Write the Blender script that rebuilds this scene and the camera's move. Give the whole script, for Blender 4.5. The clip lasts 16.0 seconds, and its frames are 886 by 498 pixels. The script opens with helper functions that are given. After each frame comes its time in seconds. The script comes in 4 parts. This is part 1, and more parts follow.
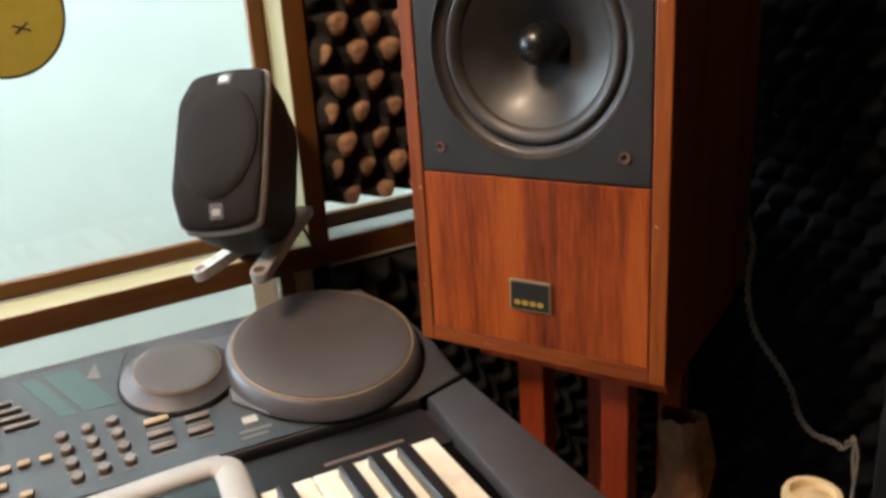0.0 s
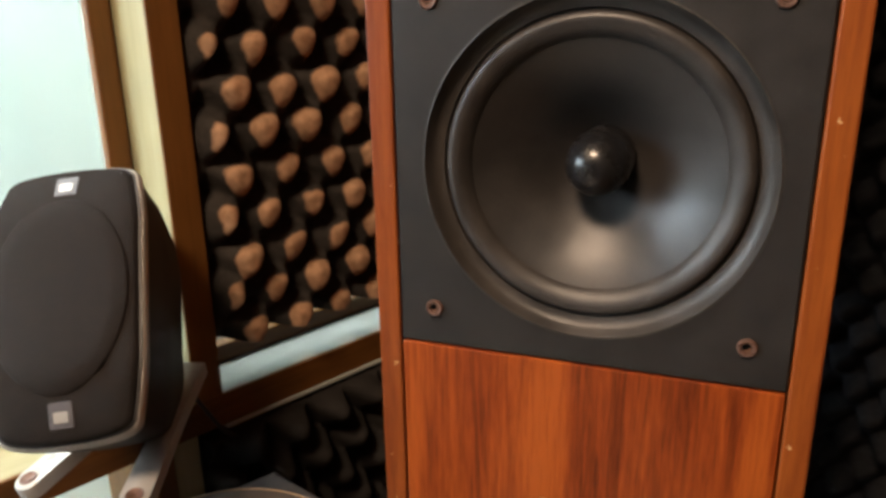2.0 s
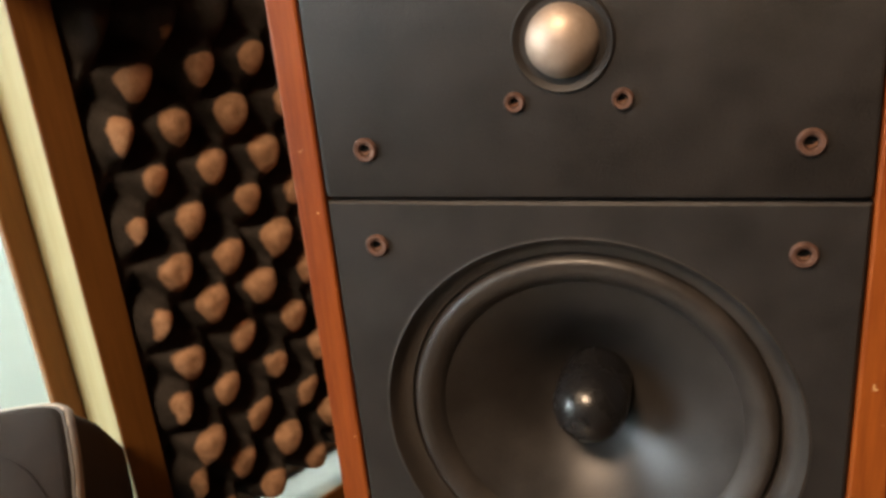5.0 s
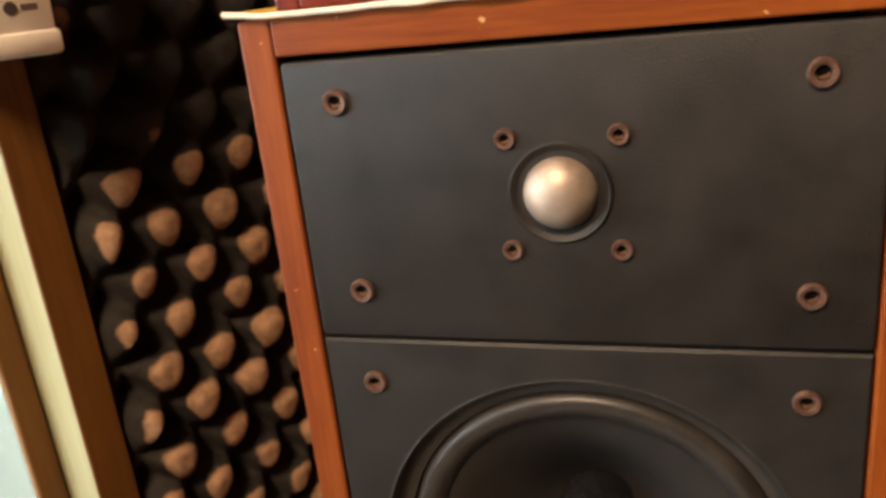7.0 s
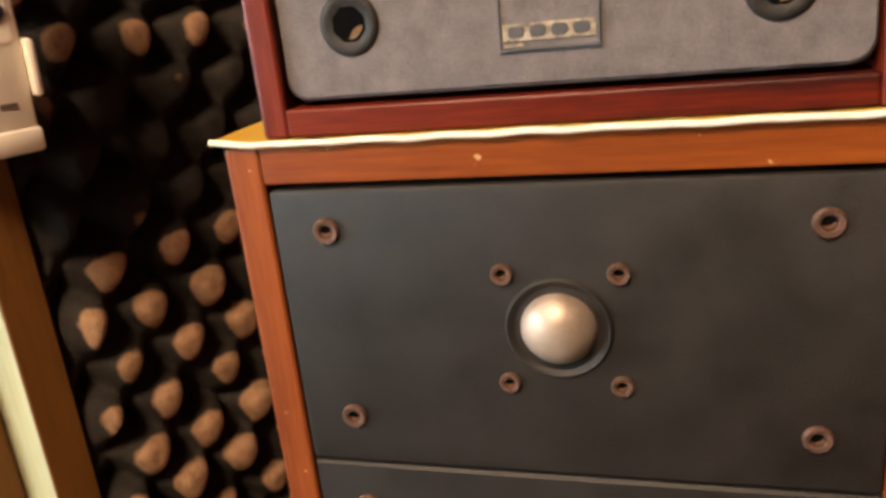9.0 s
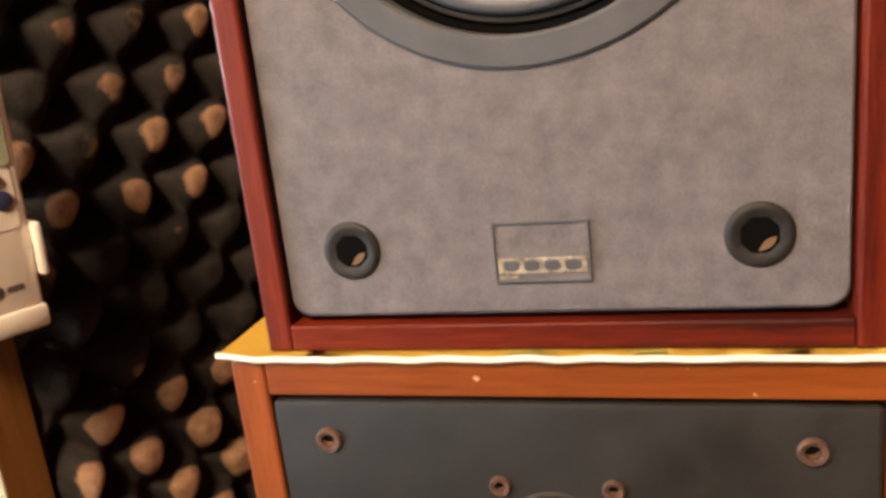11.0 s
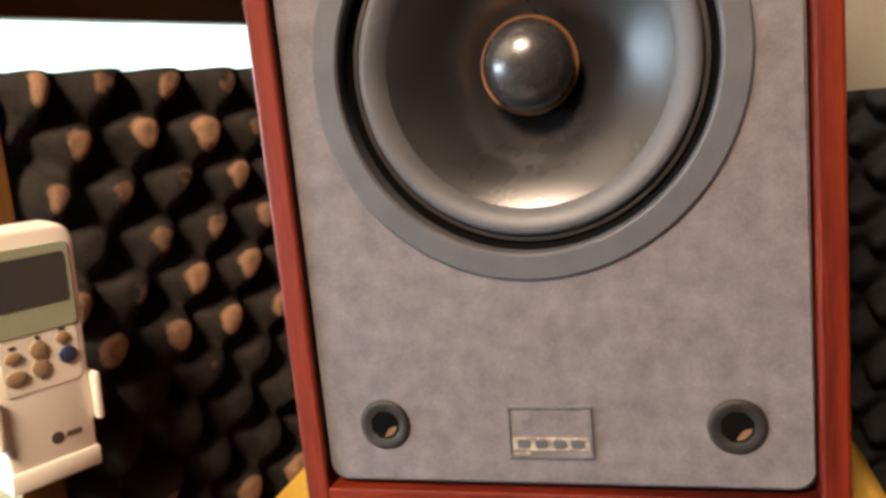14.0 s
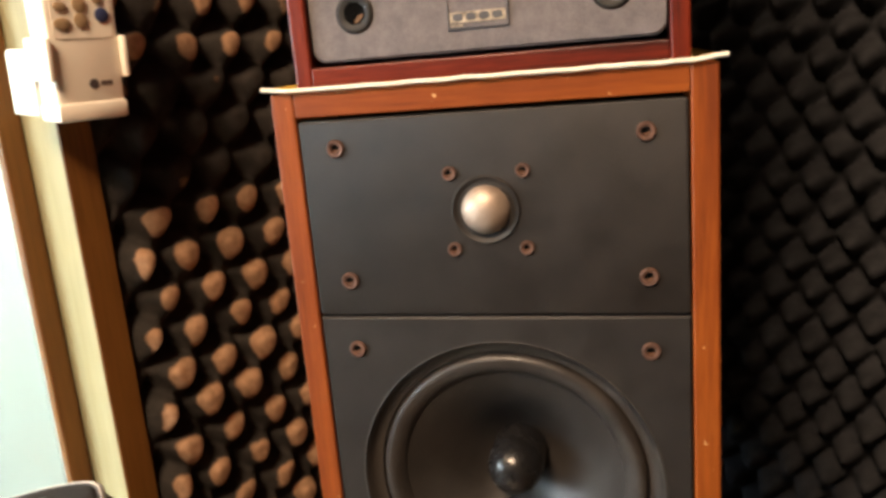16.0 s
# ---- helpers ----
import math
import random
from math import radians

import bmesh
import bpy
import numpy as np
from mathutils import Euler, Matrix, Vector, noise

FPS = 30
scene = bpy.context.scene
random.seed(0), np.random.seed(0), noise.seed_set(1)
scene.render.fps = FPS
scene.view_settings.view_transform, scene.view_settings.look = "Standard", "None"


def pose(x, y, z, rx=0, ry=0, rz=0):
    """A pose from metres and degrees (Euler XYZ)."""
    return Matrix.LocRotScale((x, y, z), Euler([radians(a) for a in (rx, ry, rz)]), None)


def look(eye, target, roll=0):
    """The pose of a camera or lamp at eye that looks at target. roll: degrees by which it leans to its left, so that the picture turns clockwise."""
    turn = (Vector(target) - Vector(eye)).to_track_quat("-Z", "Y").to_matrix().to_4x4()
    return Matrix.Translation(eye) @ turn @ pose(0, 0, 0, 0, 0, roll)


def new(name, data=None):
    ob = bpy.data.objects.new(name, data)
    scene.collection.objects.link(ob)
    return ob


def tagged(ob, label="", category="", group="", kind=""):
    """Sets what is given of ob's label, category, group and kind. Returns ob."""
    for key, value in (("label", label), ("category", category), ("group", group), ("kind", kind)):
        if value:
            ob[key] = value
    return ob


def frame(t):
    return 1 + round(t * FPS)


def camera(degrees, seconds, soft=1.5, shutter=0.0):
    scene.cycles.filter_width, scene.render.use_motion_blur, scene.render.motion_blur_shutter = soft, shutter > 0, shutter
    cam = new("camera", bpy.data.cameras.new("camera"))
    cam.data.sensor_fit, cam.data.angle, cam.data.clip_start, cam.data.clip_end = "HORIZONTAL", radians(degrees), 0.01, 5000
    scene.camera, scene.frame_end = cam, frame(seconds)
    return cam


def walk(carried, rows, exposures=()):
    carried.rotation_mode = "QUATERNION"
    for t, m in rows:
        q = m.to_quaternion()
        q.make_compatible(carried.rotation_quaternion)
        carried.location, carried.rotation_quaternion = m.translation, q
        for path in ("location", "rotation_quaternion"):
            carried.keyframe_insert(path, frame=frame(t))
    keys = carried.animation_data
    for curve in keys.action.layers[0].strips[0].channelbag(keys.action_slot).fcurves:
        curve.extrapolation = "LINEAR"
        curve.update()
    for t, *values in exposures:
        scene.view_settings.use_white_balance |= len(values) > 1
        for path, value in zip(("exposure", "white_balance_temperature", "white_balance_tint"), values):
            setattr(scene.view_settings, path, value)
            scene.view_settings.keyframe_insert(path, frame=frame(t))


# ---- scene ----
cam = camera(57.6, 16.0, 3.3)
PATH = [
    (0, (0.274, -0.539, 1.107), (-0.771, 1.042, 0.467), -3.8),
    (0.5, (0.206, -0.485, 1.121), (-0.754, 1.138, 0.456), -2.4),
    (1, (0.156, -0.435, 1.126), (-0.729, 1.24, 0.483), -1.8),
    (1.5, (0.097, -0.395, 1.139), (-0.655, 1.339, 0.486), -1.3),
    (2, (0.065, -0.365, 1.142), (-0.601, 1.408, 0.501), -1.0),
    (2.5, (0.045, -0.342, 1.151), (-0.551, 1.451, 0.495), -1.2),
    (3, (0.038, -0.326, 1.164), (-0.521, 1.473, 0.491), -2.0),
    (3.5, (0.044, -0.307, 1.178), (-0.538, 1.481, 0.496), -3.1),
    (4, (0.043, -0.295, 1.198), (-0.545, 1.487, 0.506), -4.2),
    (6.3, (0.051, -0.26, 1.265), (-0.6, 1.504, 0.584), -6.8),
    (6.5, (0.046, -0.261, 1.266), (-0.572, 1.529, 0.62), -6.3),
    (7, (0.04, -0.258, 1.28), (-0.546, 1.541, 0.631), -6.2),
    (7.5, (0.036, -0.256, 1.29), (-0.523, 1.559, 0.662), -5.7),
    (8, (0.035, -0.251, 1.301), (-0.514, 1.565, 0.67), -5.7),
    (10.3, (0.037, -0.227, 1.34), (-0.526, 1.584, 0.706), -7.1),
    (10.5, (0.037, -0.227, 1.346), (-0.517, 1.601, 0.756), -6.9),
    (11, (0.036, -0.232, 1.372), (-0.486, 1.629, 0.857), -6.4),
    (11.5, (0.039, -0.237, 1.396), (-0.474, 1.642, 0.943), -6.2),
    (12, (0.041, -0.241, 1.418), (-0.475, 1.647, 1.008), -6.0),
    (12.5, (0.04, -0.243, 1.429), (-0.484, 1.654, 1.076), -5.5),
    (13, (0.04, -0.247, 1.434), (-0.49, 1.656, 1.122), -5.5),
    (13.5, (0.041, -0.252, 1.432), (-0.499, 1.648, 1.115), -5.8),
    (14, (0.042, -0.265, 1.419), (-0.481, 1.637, 1.092), -5.6),
    (14.5, (0.044, -0.289, 1.396), (-0.451, 1.616, 1.038), -5.0),
    (15, (0.048, -0.316, 1.364), (-0.425, 1.588, 0.971), -4.3),
    (15.5, (0.058, -0.345, 1.329), (-0.421, 1.546, 0.89), -4.1),
    (16, (0.078, -0.388, 1.283), (-0.421, 1.492, 0.817), -4.9),
]
walk(cam, [(t, look(eye, target, roll)) for t, eye, target, roll in PATH],
     exposures=[(0.0, -0.25, 6000, 10), (1.5, -0.12, 6150, 10), (4.0, -0.10, 6500, 10), (8.0, 0.0, 6600, 10), (11.0, 0.18, 6300, 10), (13.5, 0.28, 5900, 10), (16.0, 0.16, 6500, 10)])

# ---- world, lamps ----
world = bpy.data.worlds.new("world")
scene.world = world
world.use_nodes = True
world.node_tree.nodes["Background"].inputs[0].default_value = (0.55, 0.62, 0.7, 1)
world.node_tree.nodes["Background"].inputs[1].default_value = 0.015


def area_lamp(name, eye, target, sx, sy, watts, colour):
    d = bpy.data.lights.new(name, "AREA")
    d.shape, d.size, d.size_y, d.energy, d.color = "RECTANGLE", sx, sy, watts, colour
    ob = new(name, d)
    ob.matrix_world = look(eye, target)
    return ob


area_lamp("ceiling_lamp_light", (-0.24, -0.99, 2.36), (0.0, 0.1, 1.0), 0.40, 0.40, 52, (1.0, 0.70, 0.46))
area_lamp("next_room_light", (-1.10, -0.55, 2.25), (-1.20, -0.75, 1.0), 0.5, 2.0, 72, (0.95, 1.0, 0.975))
# daylight from the far window of the next room
area_lamp("daylight", (-3.67, -1.27, 1.80), (0.0, 0.0, 1.35), 2.2, 1.1, 155, (0.80, 0.92, 1.0))

# ---- materials ----
MATS = {}


def mat(name, colour, rough=0.6, metal=0.0, spec=0.5):
    m = bpy.data.materials.new(name)
    m.use_nodes = True
    b = m.node_tree.nodes["Principled BSDF"]
    b.inputs["Base Color"].default_value = (*colour, 1)
    b.inputs["Roughness"].default_value = rough
    b.inputs["Metallic"].default_value = metal
    b.inputs["Specular IOR Level"].default_value = spec
    MATS[name] = m
    return m


def link(m, a, ao, b, bi):
    m.node_tree.links.new(a.outputs[ao], b.inputs[bi])


def node(m, kind, **values):
    n = m.node_tree.nodes.new(kind)
    for k, v in values.items():
        n.inputs[k.replace("_", " ")].default_value = v
    return n


def coords(m, scale=(1, 1, 1), rot=(0, 0, 0)):
    c = m.node_tree.nodes.new("ShaderNodeTexCoord")
    mp = m.node_tree.nodes.new("ShaderNodeMapping")
    mp.inputs["Scale"].default_value = scale
    mp.inputs["Rotation"].default_value = [radians(a) for a in rot]
    link(m, c, "Object", mp, "Vector")
    return mp


def ramp(m, stops):
    r = m.node_tree.nodes.new("ShaderNodeValToRGB")
    e = r.color_ramp.elements
    while len(e) < len(stops):
        e.new(0.5)
    for el, (p, c) in zip(e, stops):
        el.position, el.color = p, (*c, 1)
    return r


def bump(m, src, out, strength, dist=0.001):
    b = m.node_tree.nodes.new("ShaderNodeBump")
    b.inputs["Strength"].default_value, b.inputs["Distance"].default_value = strength, dist
    link(m, src, out, b, "Height")
    link(m, b, "Normal", m.node_tree.nodes["Principled BSDF"], "Normal")
    return b


def speckled(name, c0, c1, rough=0.6, scale=60.0, fine=900.0, strength=0.25, spec=0.5, metal=0.0, dist=0.0006, lo=0.35, hi=0.7):
    """Paint, plastic or cloth: two sizes of mottling and a fine relief."""
    m = mat(name, c0, rough, metal, spec)
    b = m.node_tree.nodes["Principled BSDF"]
    mp = coords(m)
    n1 = node(m, "ShaderNodeTexNoise", Scale=scale, Detail=5.0, Roughness=0.65)
    n2 = node(m, "ShaderNodeTexNoise", Scale=fine, Detail=2.0)
    link(m, mp, "Vector", n1, "Vector")
    link(m, mp, "Vector", n2, "Vector")
    r = ramp(m, [(lo, c0), (hi, c1)])
    mix = m.node_tree.nodes.new("ShaderNodeMath")
    mix.operation = "MULTIPLY_ADD"
    mix.inputs[1].default_value = 0.35
    link(m, n2, "Fac", mix, 0)
    sub = m.node_tree.nodes.new("ShaderNodeMath")
    sub.operation = "SUBTRACT"
    sub.inputs[1].default_value = 0.175
    link(m, n1, "Fac", sub, 0)
    link(m, sub, 0, mix, 2)
    link(m, mix, 0, r, "Fac")
    link(m, r, "Color", b, "Base Color")
    rr = node(m, "ShaderNodeMapRange", From_Min=0.3, From_Max=0.7, To_Min=max(rough - 0.08, 0.05), To_Max=min(rough + 0.1, 1))
    link(m, n1, "Fac", rr, "Value")
    link(m, rr, "Result", b, "Roughness")
    bump(m, n2, "Fac", strength, dist)
    return m


def wood(name, dark, mid, light, rough=0.4, axis="z", scale=9.0, coat=0.0, chips=0.0, side=1.0):
    """Veneer or timber with the grain along one axis."""
    m = mat(name, mid, rough, 0.0, 0.3)
    b = m.node_tree.nodes["Principled BSDF"]
    s = {"x": (0.06, 1, 1), "y": (1, 0.06, 1), "z": (1, 1, 0.06)}[axis]
    mp = coords(m, tuple(scale * k for k in (side * s[0], s[1], s[2])))
    warp = node(m, "ShaderNodeTexNoise", Scale=2.2, Detail=3.0)
    link(m, mp, "Vector", warp, "Vector")
    add = m.node_tree.nodes.new("ShaderNodeVectorMath")
    add.operation = "MULTIPLY_ADD"
    add.inputs[1].default_value = (0.8, 0.8, 0.8)
    link(m, warp, "Color", add, 0)
    link(m, mp, "Vector", add, 2)
    n = node(m, "ShaderNodeTexNoise", Scale=3.0, Detail=8.0, Roughness=0.6)
    link(m, add, "Vector", n, "Vector")
    fine = node(m, "ShaderNodeTexNoise", Scale=55.0, Detail=3.0, Roughness=0.7)
    link(m, mp, "Vector", fine, "Vector")
    mix = m.node_tree.nodes.new("ShaderNodeMath")
    mix.operation = "MULTIPLY_ADD"
    mix.inputs[1].default_value = 0.42
    link(m, fine, "Fac", mix, 0)
    off = m.node_tree.nodes.new("ShaderNodeMath")
    off.operation = "SUBTRACT"
    off.inputs[1].default_value = 0.21
    link(m, n, "Fac", off, 0)
    link(m, off, 0, mix, 2)
    r = ramp(m, [(0.32, dark), (0.48, mid), (0.64, light)])
    link(m, mix, 0, r, "Fac")
    out = r.outputs["Color"]
    if chips:
        c3 = coords(m)
        v = node(m, "ShaderNodeTexNoise", Scale=170.0, Detail=3.0)
        link(m, c3, "Vector", v, "Vector")
        cut = node(m, "ShaderNodeMapRange", From_Min=chips, From_Max=chips + 0.02)
        link(m, v, "Fac", cut, "Value")
        mx = m.node_tree.nodes.new("ShaderNodeMix")
        mx.data_type = "RGBA"
        link(m, cut, "Result", mx, "Factor")
        m.node_tree.links.new(out, mx.inputs[6])
        mx.inputs[7].default_value = (0.50, 0.30, 0.14, 1)
        out = mx.outputs[2]
    m.node_tree.links.new(out, b.inputs["Base Color"])
    rr = node(m, "ShaderNodeMapRange", From_Min=0.3, From_Max=0.7, To_Min=rough + 0.08, To_Max=rough - 0.06)
    link(m, n, "Fac", rr, "Value")
    link(m, rr, "Result", b, "Roughness")
    b.inputs["Coat Weight"].default_value = coat
    b.inputs["Coat Roughness"].default_value = 0.25
    bump(m, fine, "Fac", 0.12, 0.0004)
    return m


WALNUT = wood("walnut_veneer", (0.060, 0.0085, 0.0015), (0.19, 0.033, 0.0048), (0.31, 0.068, 0.0095), 0.36, "z", 8.0)
WALNUT_X = wood("walnut_edge", (0.120, 0.0235, 0.0038), (0.185, 0.042, 0.0062), (0.245, 0.064, 0.0095), 0.42, "x", 9.0, chips=0.73)
WALNUT_Z = wood("walnut_side_edge", (0.120, 0.0235, 0.0038), (0.185, 0.042, 0.0062), (0.245, 0.064, 0.0095), 0.42, "z", 9.0, chips=0.73, side=-1.0)
MAHOG_X = wood("mahogany_rail", (0.030, 0.003, 0.0014), (0.092, 0.0090, 0.0030), (0.155, 0.021, 0.006), 0.40, "x", 16.0, chips=0.76)
MAHOG_Z = wood("mahogany_side", (0.030, 0.003, 0.0014), (0.092, 0.0090, 0.0030), (0.155, 0.021, 0.006), 0.40, "z", 16.0, chips=0.76)
# window timber: shade painted in, brown for faces the lamp only grazes
TRIM = wood("trim_shaded_brown", (0.072, 0.029, 0.005), (0.112, 0.046, 0.009), (0.148, 0.063, 0.013), 0.42, "z", 5.0)
TRIM_X = wood("rail_shaded_brown", (0.072, 0.029, 0.005), (0.112, 0.046, 0.009), (0.148, 0.063, 0.013), 0.42, "x", 5.0)
# the same timber painted paler, for faces turned to the lamp
PALE = wood("timber_lit_pale", (0.22, 0.200, 0.100), (0.26, 0.237, 0.128), (0.30, 0.275, 0.158), 0.38, "z", 5.0)
PALE_X = wood("sill_timber_lit_pale", (0.20, 0.185, 0.095), (0.24, 0.222, 0.120), (0.28, 0.258, 0.150), 0.38, "x", 5.0)
STAND_RED = wood("red_stained_leg", (0.16, 0.022, 0.006), (0.24, 0.035, 0.008), (0.32, 0.055, 0.012), 0.4, "z", 8.0)
BAFFLE = speckled("black_baffle", (0.0130, 0.0116, 0.0108), (0.0220, 0.0193, 0.0178), 0.52, 40, 1400, 0.45, spec=0.32)
DUSTY = speckled("dusty_grey_baffle", (0.083, 0.0735, 0.077), (0.148, 0.130, 0.135), 0.7, 110, 1000, 0.5)
RINGGREY = speckled("grey_trim_ring", (0.058, 0.060, 0.067), (0.074, 0.075, 0.082), 0.5, 60, 900, 0.2)
CONE = speckled("black_polymer_cone", (0.017, 0.0155, 0.0145), (0.029, 0.0260, 0.0240), 0.41, 30, 700, 0.06, spec=0.5)
CONE_GLOSS = speckled("gloss_polymer_cone", (0.010, 0.010, 0.0105), (0.017, 0.0165, 0.0165), 0.31, 12, 700, 0.02, spec=0.55)
SURROUND = speckled("rubber_surround", (0.021, 0.0185, 0.0168), (0.036, 0.0305, 0.0265), 0.45, 50, 900, 0.15)
CAP = speckled("gloss_grey_cap", (0.018, 0.018, 0.019), (0.028, 0.027, 0.027), 0.26, 40, 500, 0.05, spec=0.9)
PLUG = speckled("gloss_black_plug", (0.008, 0.008, 0.009), (0.013, 0.013, 0.013), 0.28, 40, 500, 0.05)
DOME = speckled("brushed_dome", (0.33, 0.26, 0.21), (0.44, 0.35, 0.285), 0.5, 90, 900, 0.1, metal=0.6)
COPPER = mat("copper_ring", (0.55, 0.25, 0.12), 0.35, 0.9)
SCREW = speckled("rusty_screw", (0.085, 0.046, 0.034), (0.17, 0.092, 0.066), 0.45, 300, 1200, 0.3, metal=0.4)
CHIP = speckled("bare_chipped_wood", (0.09, 0.045, 0.018), (0.17, 0.09, 0.04), 0.8, 400, 1500, 0.5)
GLINT = speckled("orange_glint", (0.07, 0.028, 0.012), (0.15, 0.065, 0.030), 0.7, 500, 1500, 0.4)
HOLE = mat("dark_hole", (0.003, 0.003, 0.003), 0.9, 0.0, 0.02)
WORN = speckled("worn_badge_metal", (0.16, 0.13, 0.10), (0.55, 0.47, 0.36), 0.5, 260, 900, 0.3, metal=0.4)
GOLD = mat("gold_lettering", (0.55, 0.33, 0.06), 0.4, 0.6)
BADGE = mat("black_badge", (0.012, 0.013, 0.012), 0.35)
BRASS = mat("worn_brass_rim", (0.32, 0.25, 0.14), 0.4, 0.7)
# near-black base holds the shade between the pegs; lit ends are coloured brown below
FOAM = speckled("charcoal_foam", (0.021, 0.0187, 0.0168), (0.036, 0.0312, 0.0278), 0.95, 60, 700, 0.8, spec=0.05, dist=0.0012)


def lit_tips(m, tip0, tip1):
    """Paints lamplit peg ends brown, ragged, but for a band left dark as the remote's shadow."""
    b = m.node_tree.nodes["Principled BSDF"]
    old = b.inputs["Base Color"].links[0].from_socket
    c = m.node_tree.nodes.new("ShaderNodeTexCoord")
    sep = m.node_tree.nodes.new("ShaderNodeSeparateXYZ")
    link(m, c, "Object", sep, 0)
    n = node(m, "ShaderNodeTexNoise", Scale=130.0, Detail=4.0)
    link(m, c, "Object", n, "Vector")
    big_n = node(m, "ShaderNodeTexNoise", Scale=22.0, Detail=2.0)
    link(m, c, "Object", big_n, "Vector")
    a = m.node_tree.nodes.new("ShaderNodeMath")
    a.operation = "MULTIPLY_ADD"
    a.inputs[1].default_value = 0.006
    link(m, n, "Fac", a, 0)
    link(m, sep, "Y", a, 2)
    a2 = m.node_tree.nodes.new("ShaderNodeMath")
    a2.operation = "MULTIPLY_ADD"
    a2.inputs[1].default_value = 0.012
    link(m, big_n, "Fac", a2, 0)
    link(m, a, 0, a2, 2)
    # no brown in this height band: the remote's shadow painted into the colour
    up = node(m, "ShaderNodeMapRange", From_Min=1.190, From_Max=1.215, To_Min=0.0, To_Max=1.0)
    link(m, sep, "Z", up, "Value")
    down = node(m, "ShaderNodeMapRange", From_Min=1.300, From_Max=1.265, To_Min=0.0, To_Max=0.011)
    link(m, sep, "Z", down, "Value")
    shade_band = m.node_tree.nodes.new("ShaderNodeMath")
    shade_band.operation = "MULTIPLY_ADD"
    link(m, up, "Result", shade_band, 0)
    link(m, down, "Result", shade_band, 1)
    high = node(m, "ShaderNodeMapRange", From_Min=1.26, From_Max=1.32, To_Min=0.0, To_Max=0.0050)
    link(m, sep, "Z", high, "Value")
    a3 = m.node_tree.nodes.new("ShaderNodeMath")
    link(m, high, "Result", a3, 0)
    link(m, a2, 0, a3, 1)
    link(m, a3, 0, shade_band, 2)
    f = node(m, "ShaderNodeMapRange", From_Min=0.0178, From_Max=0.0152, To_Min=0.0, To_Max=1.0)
    link(m, shade_band, 0, f, "Value")
    r = ramp(m, [(0.3, tip0), (0.7, tip1)])
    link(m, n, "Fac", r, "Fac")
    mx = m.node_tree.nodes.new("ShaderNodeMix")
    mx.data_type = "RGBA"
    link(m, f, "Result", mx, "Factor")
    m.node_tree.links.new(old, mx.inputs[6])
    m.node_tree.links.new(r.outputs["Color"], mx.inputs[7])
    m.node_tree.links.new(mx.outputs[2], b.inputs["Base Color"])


lit_tips(FOAM, (0.20, 0.118, 0.067), (0.33, 0.198, 0.118))
# bluish dark copy of the foam, with the corner's shade in its colour
FOAM_DARK = speckled("corner_foam_shade_tone", (0.028, 0.0295, 0.033), (0.048, 0.050, 0.055), 0.9, 60, 700, 0.8, spec=0.1, dist=0.0012)
# darkest foam copy: shade below the bay is put into the colour
FOAM_LOW = speckled("low_foam_shade_tone", (0.014, 0.0127, 0.0115), (0.024, 0.0215, 0.0195), 0.95, 60, 700, 0.8, spec=0.05, dist=0.0012)
PAPER = speckled("yellow_paper", (0.72, 0.45, 0.05), (0.80, 0.52, 0.08), 0.7, 30, 500, 0.1)
PAPER_EDGE = mat("white_paper_edge", (0.75, 0.68, 0.55), 0.8)
WALLPAINT = speckled("pale_green_paint", (0.74, 0.79, 0.73), (0.79, 0.83, 0.78), 0.6, 12, 300, 0.1)
WHITEWALL = speckled("white_wall_paint", (0.70, 0.76, 0.72), (0.75, 0.80, 0.76), 0.7, 8, 200, 0.1)
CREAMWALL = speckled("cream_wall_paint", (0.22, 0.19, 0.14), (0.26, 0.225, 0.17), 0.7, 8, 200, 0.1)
# near-black tone for surfaces out of view, chosen to hold down bounce light
DARKWALL = speckled("low_bounce_dark", (0.028, 0.023, 0.019), (0.042, 0.033, 0.027), 0.8, 5, 200, 0.2)
# greyer, darker sill colour that carries the shade in the foam bay
GREYSILL = speckled("shaded_sill_grey", (0.27, 0.29, 0.26), (0.33, 0.35, 0.32), 0.4, 30, 500, 0.2)
FLOORM = wood("floor_boards", (0.08, 0.04, 0.02), (0.12, 0.06, 0.03), (0.16, 0.085, 0.04), 0.5, "y", 5.0)
KBODY = speckled("charcoal_keyboard_plastic", (0.030, 0.030, 0.034), (0.045, 0.044, 0.048), 0.5, 40, 1500, 0.3)
KPANEL = speckled("blue_grey_panel", (0.012, 0.0155, 0.0185), (0.018, 0.0225, 0.026), 0.45, 30, 1200, 0.2)
KGREY = speckled("grey_pad_rubber", (0.050, 0.042, 0.038), (0.068, 0.057, 0.052), 0.6, 60, 1500, 0.4)
KRIM = speckled("grey_pad_rim", (0.065, 0.065, 0.075), (0.085, 0.082, 0.092), 0.45, 60, 1200, 0.2)
KWHITE = speckled("ivory_key_plastic", (0.72, 0.66, 0.54), (0.78, 0.72, 0.60), 0.3, 20, 600, 0.03)
KBLACK = mat("black_key_plastic", (0.012, 0.012, 0.013), 0.3)
LIGHTGREY = speckled("light_grey_plastic", (0.33, 0.32, 0.30), (0.38, 0.37, 0.35), 0.5, 40, 900, 0.1)
TEAL = mat("teal_print", (0.022, 0.060, 0.056), 0.5)
CREAMPRINT = mat("cream_print", (0.40, 0.38, 0.32), 0.6)
CREAMDIM = mat("worn_grey_print", (0.11, 0.105, 0.095), 0.6)
BUTTON = speckled("grey_brown_button", (0.10, 0.075, 0.06), (0.15, 0.115, 0.095), 0.4, 200, 900, 0.1)
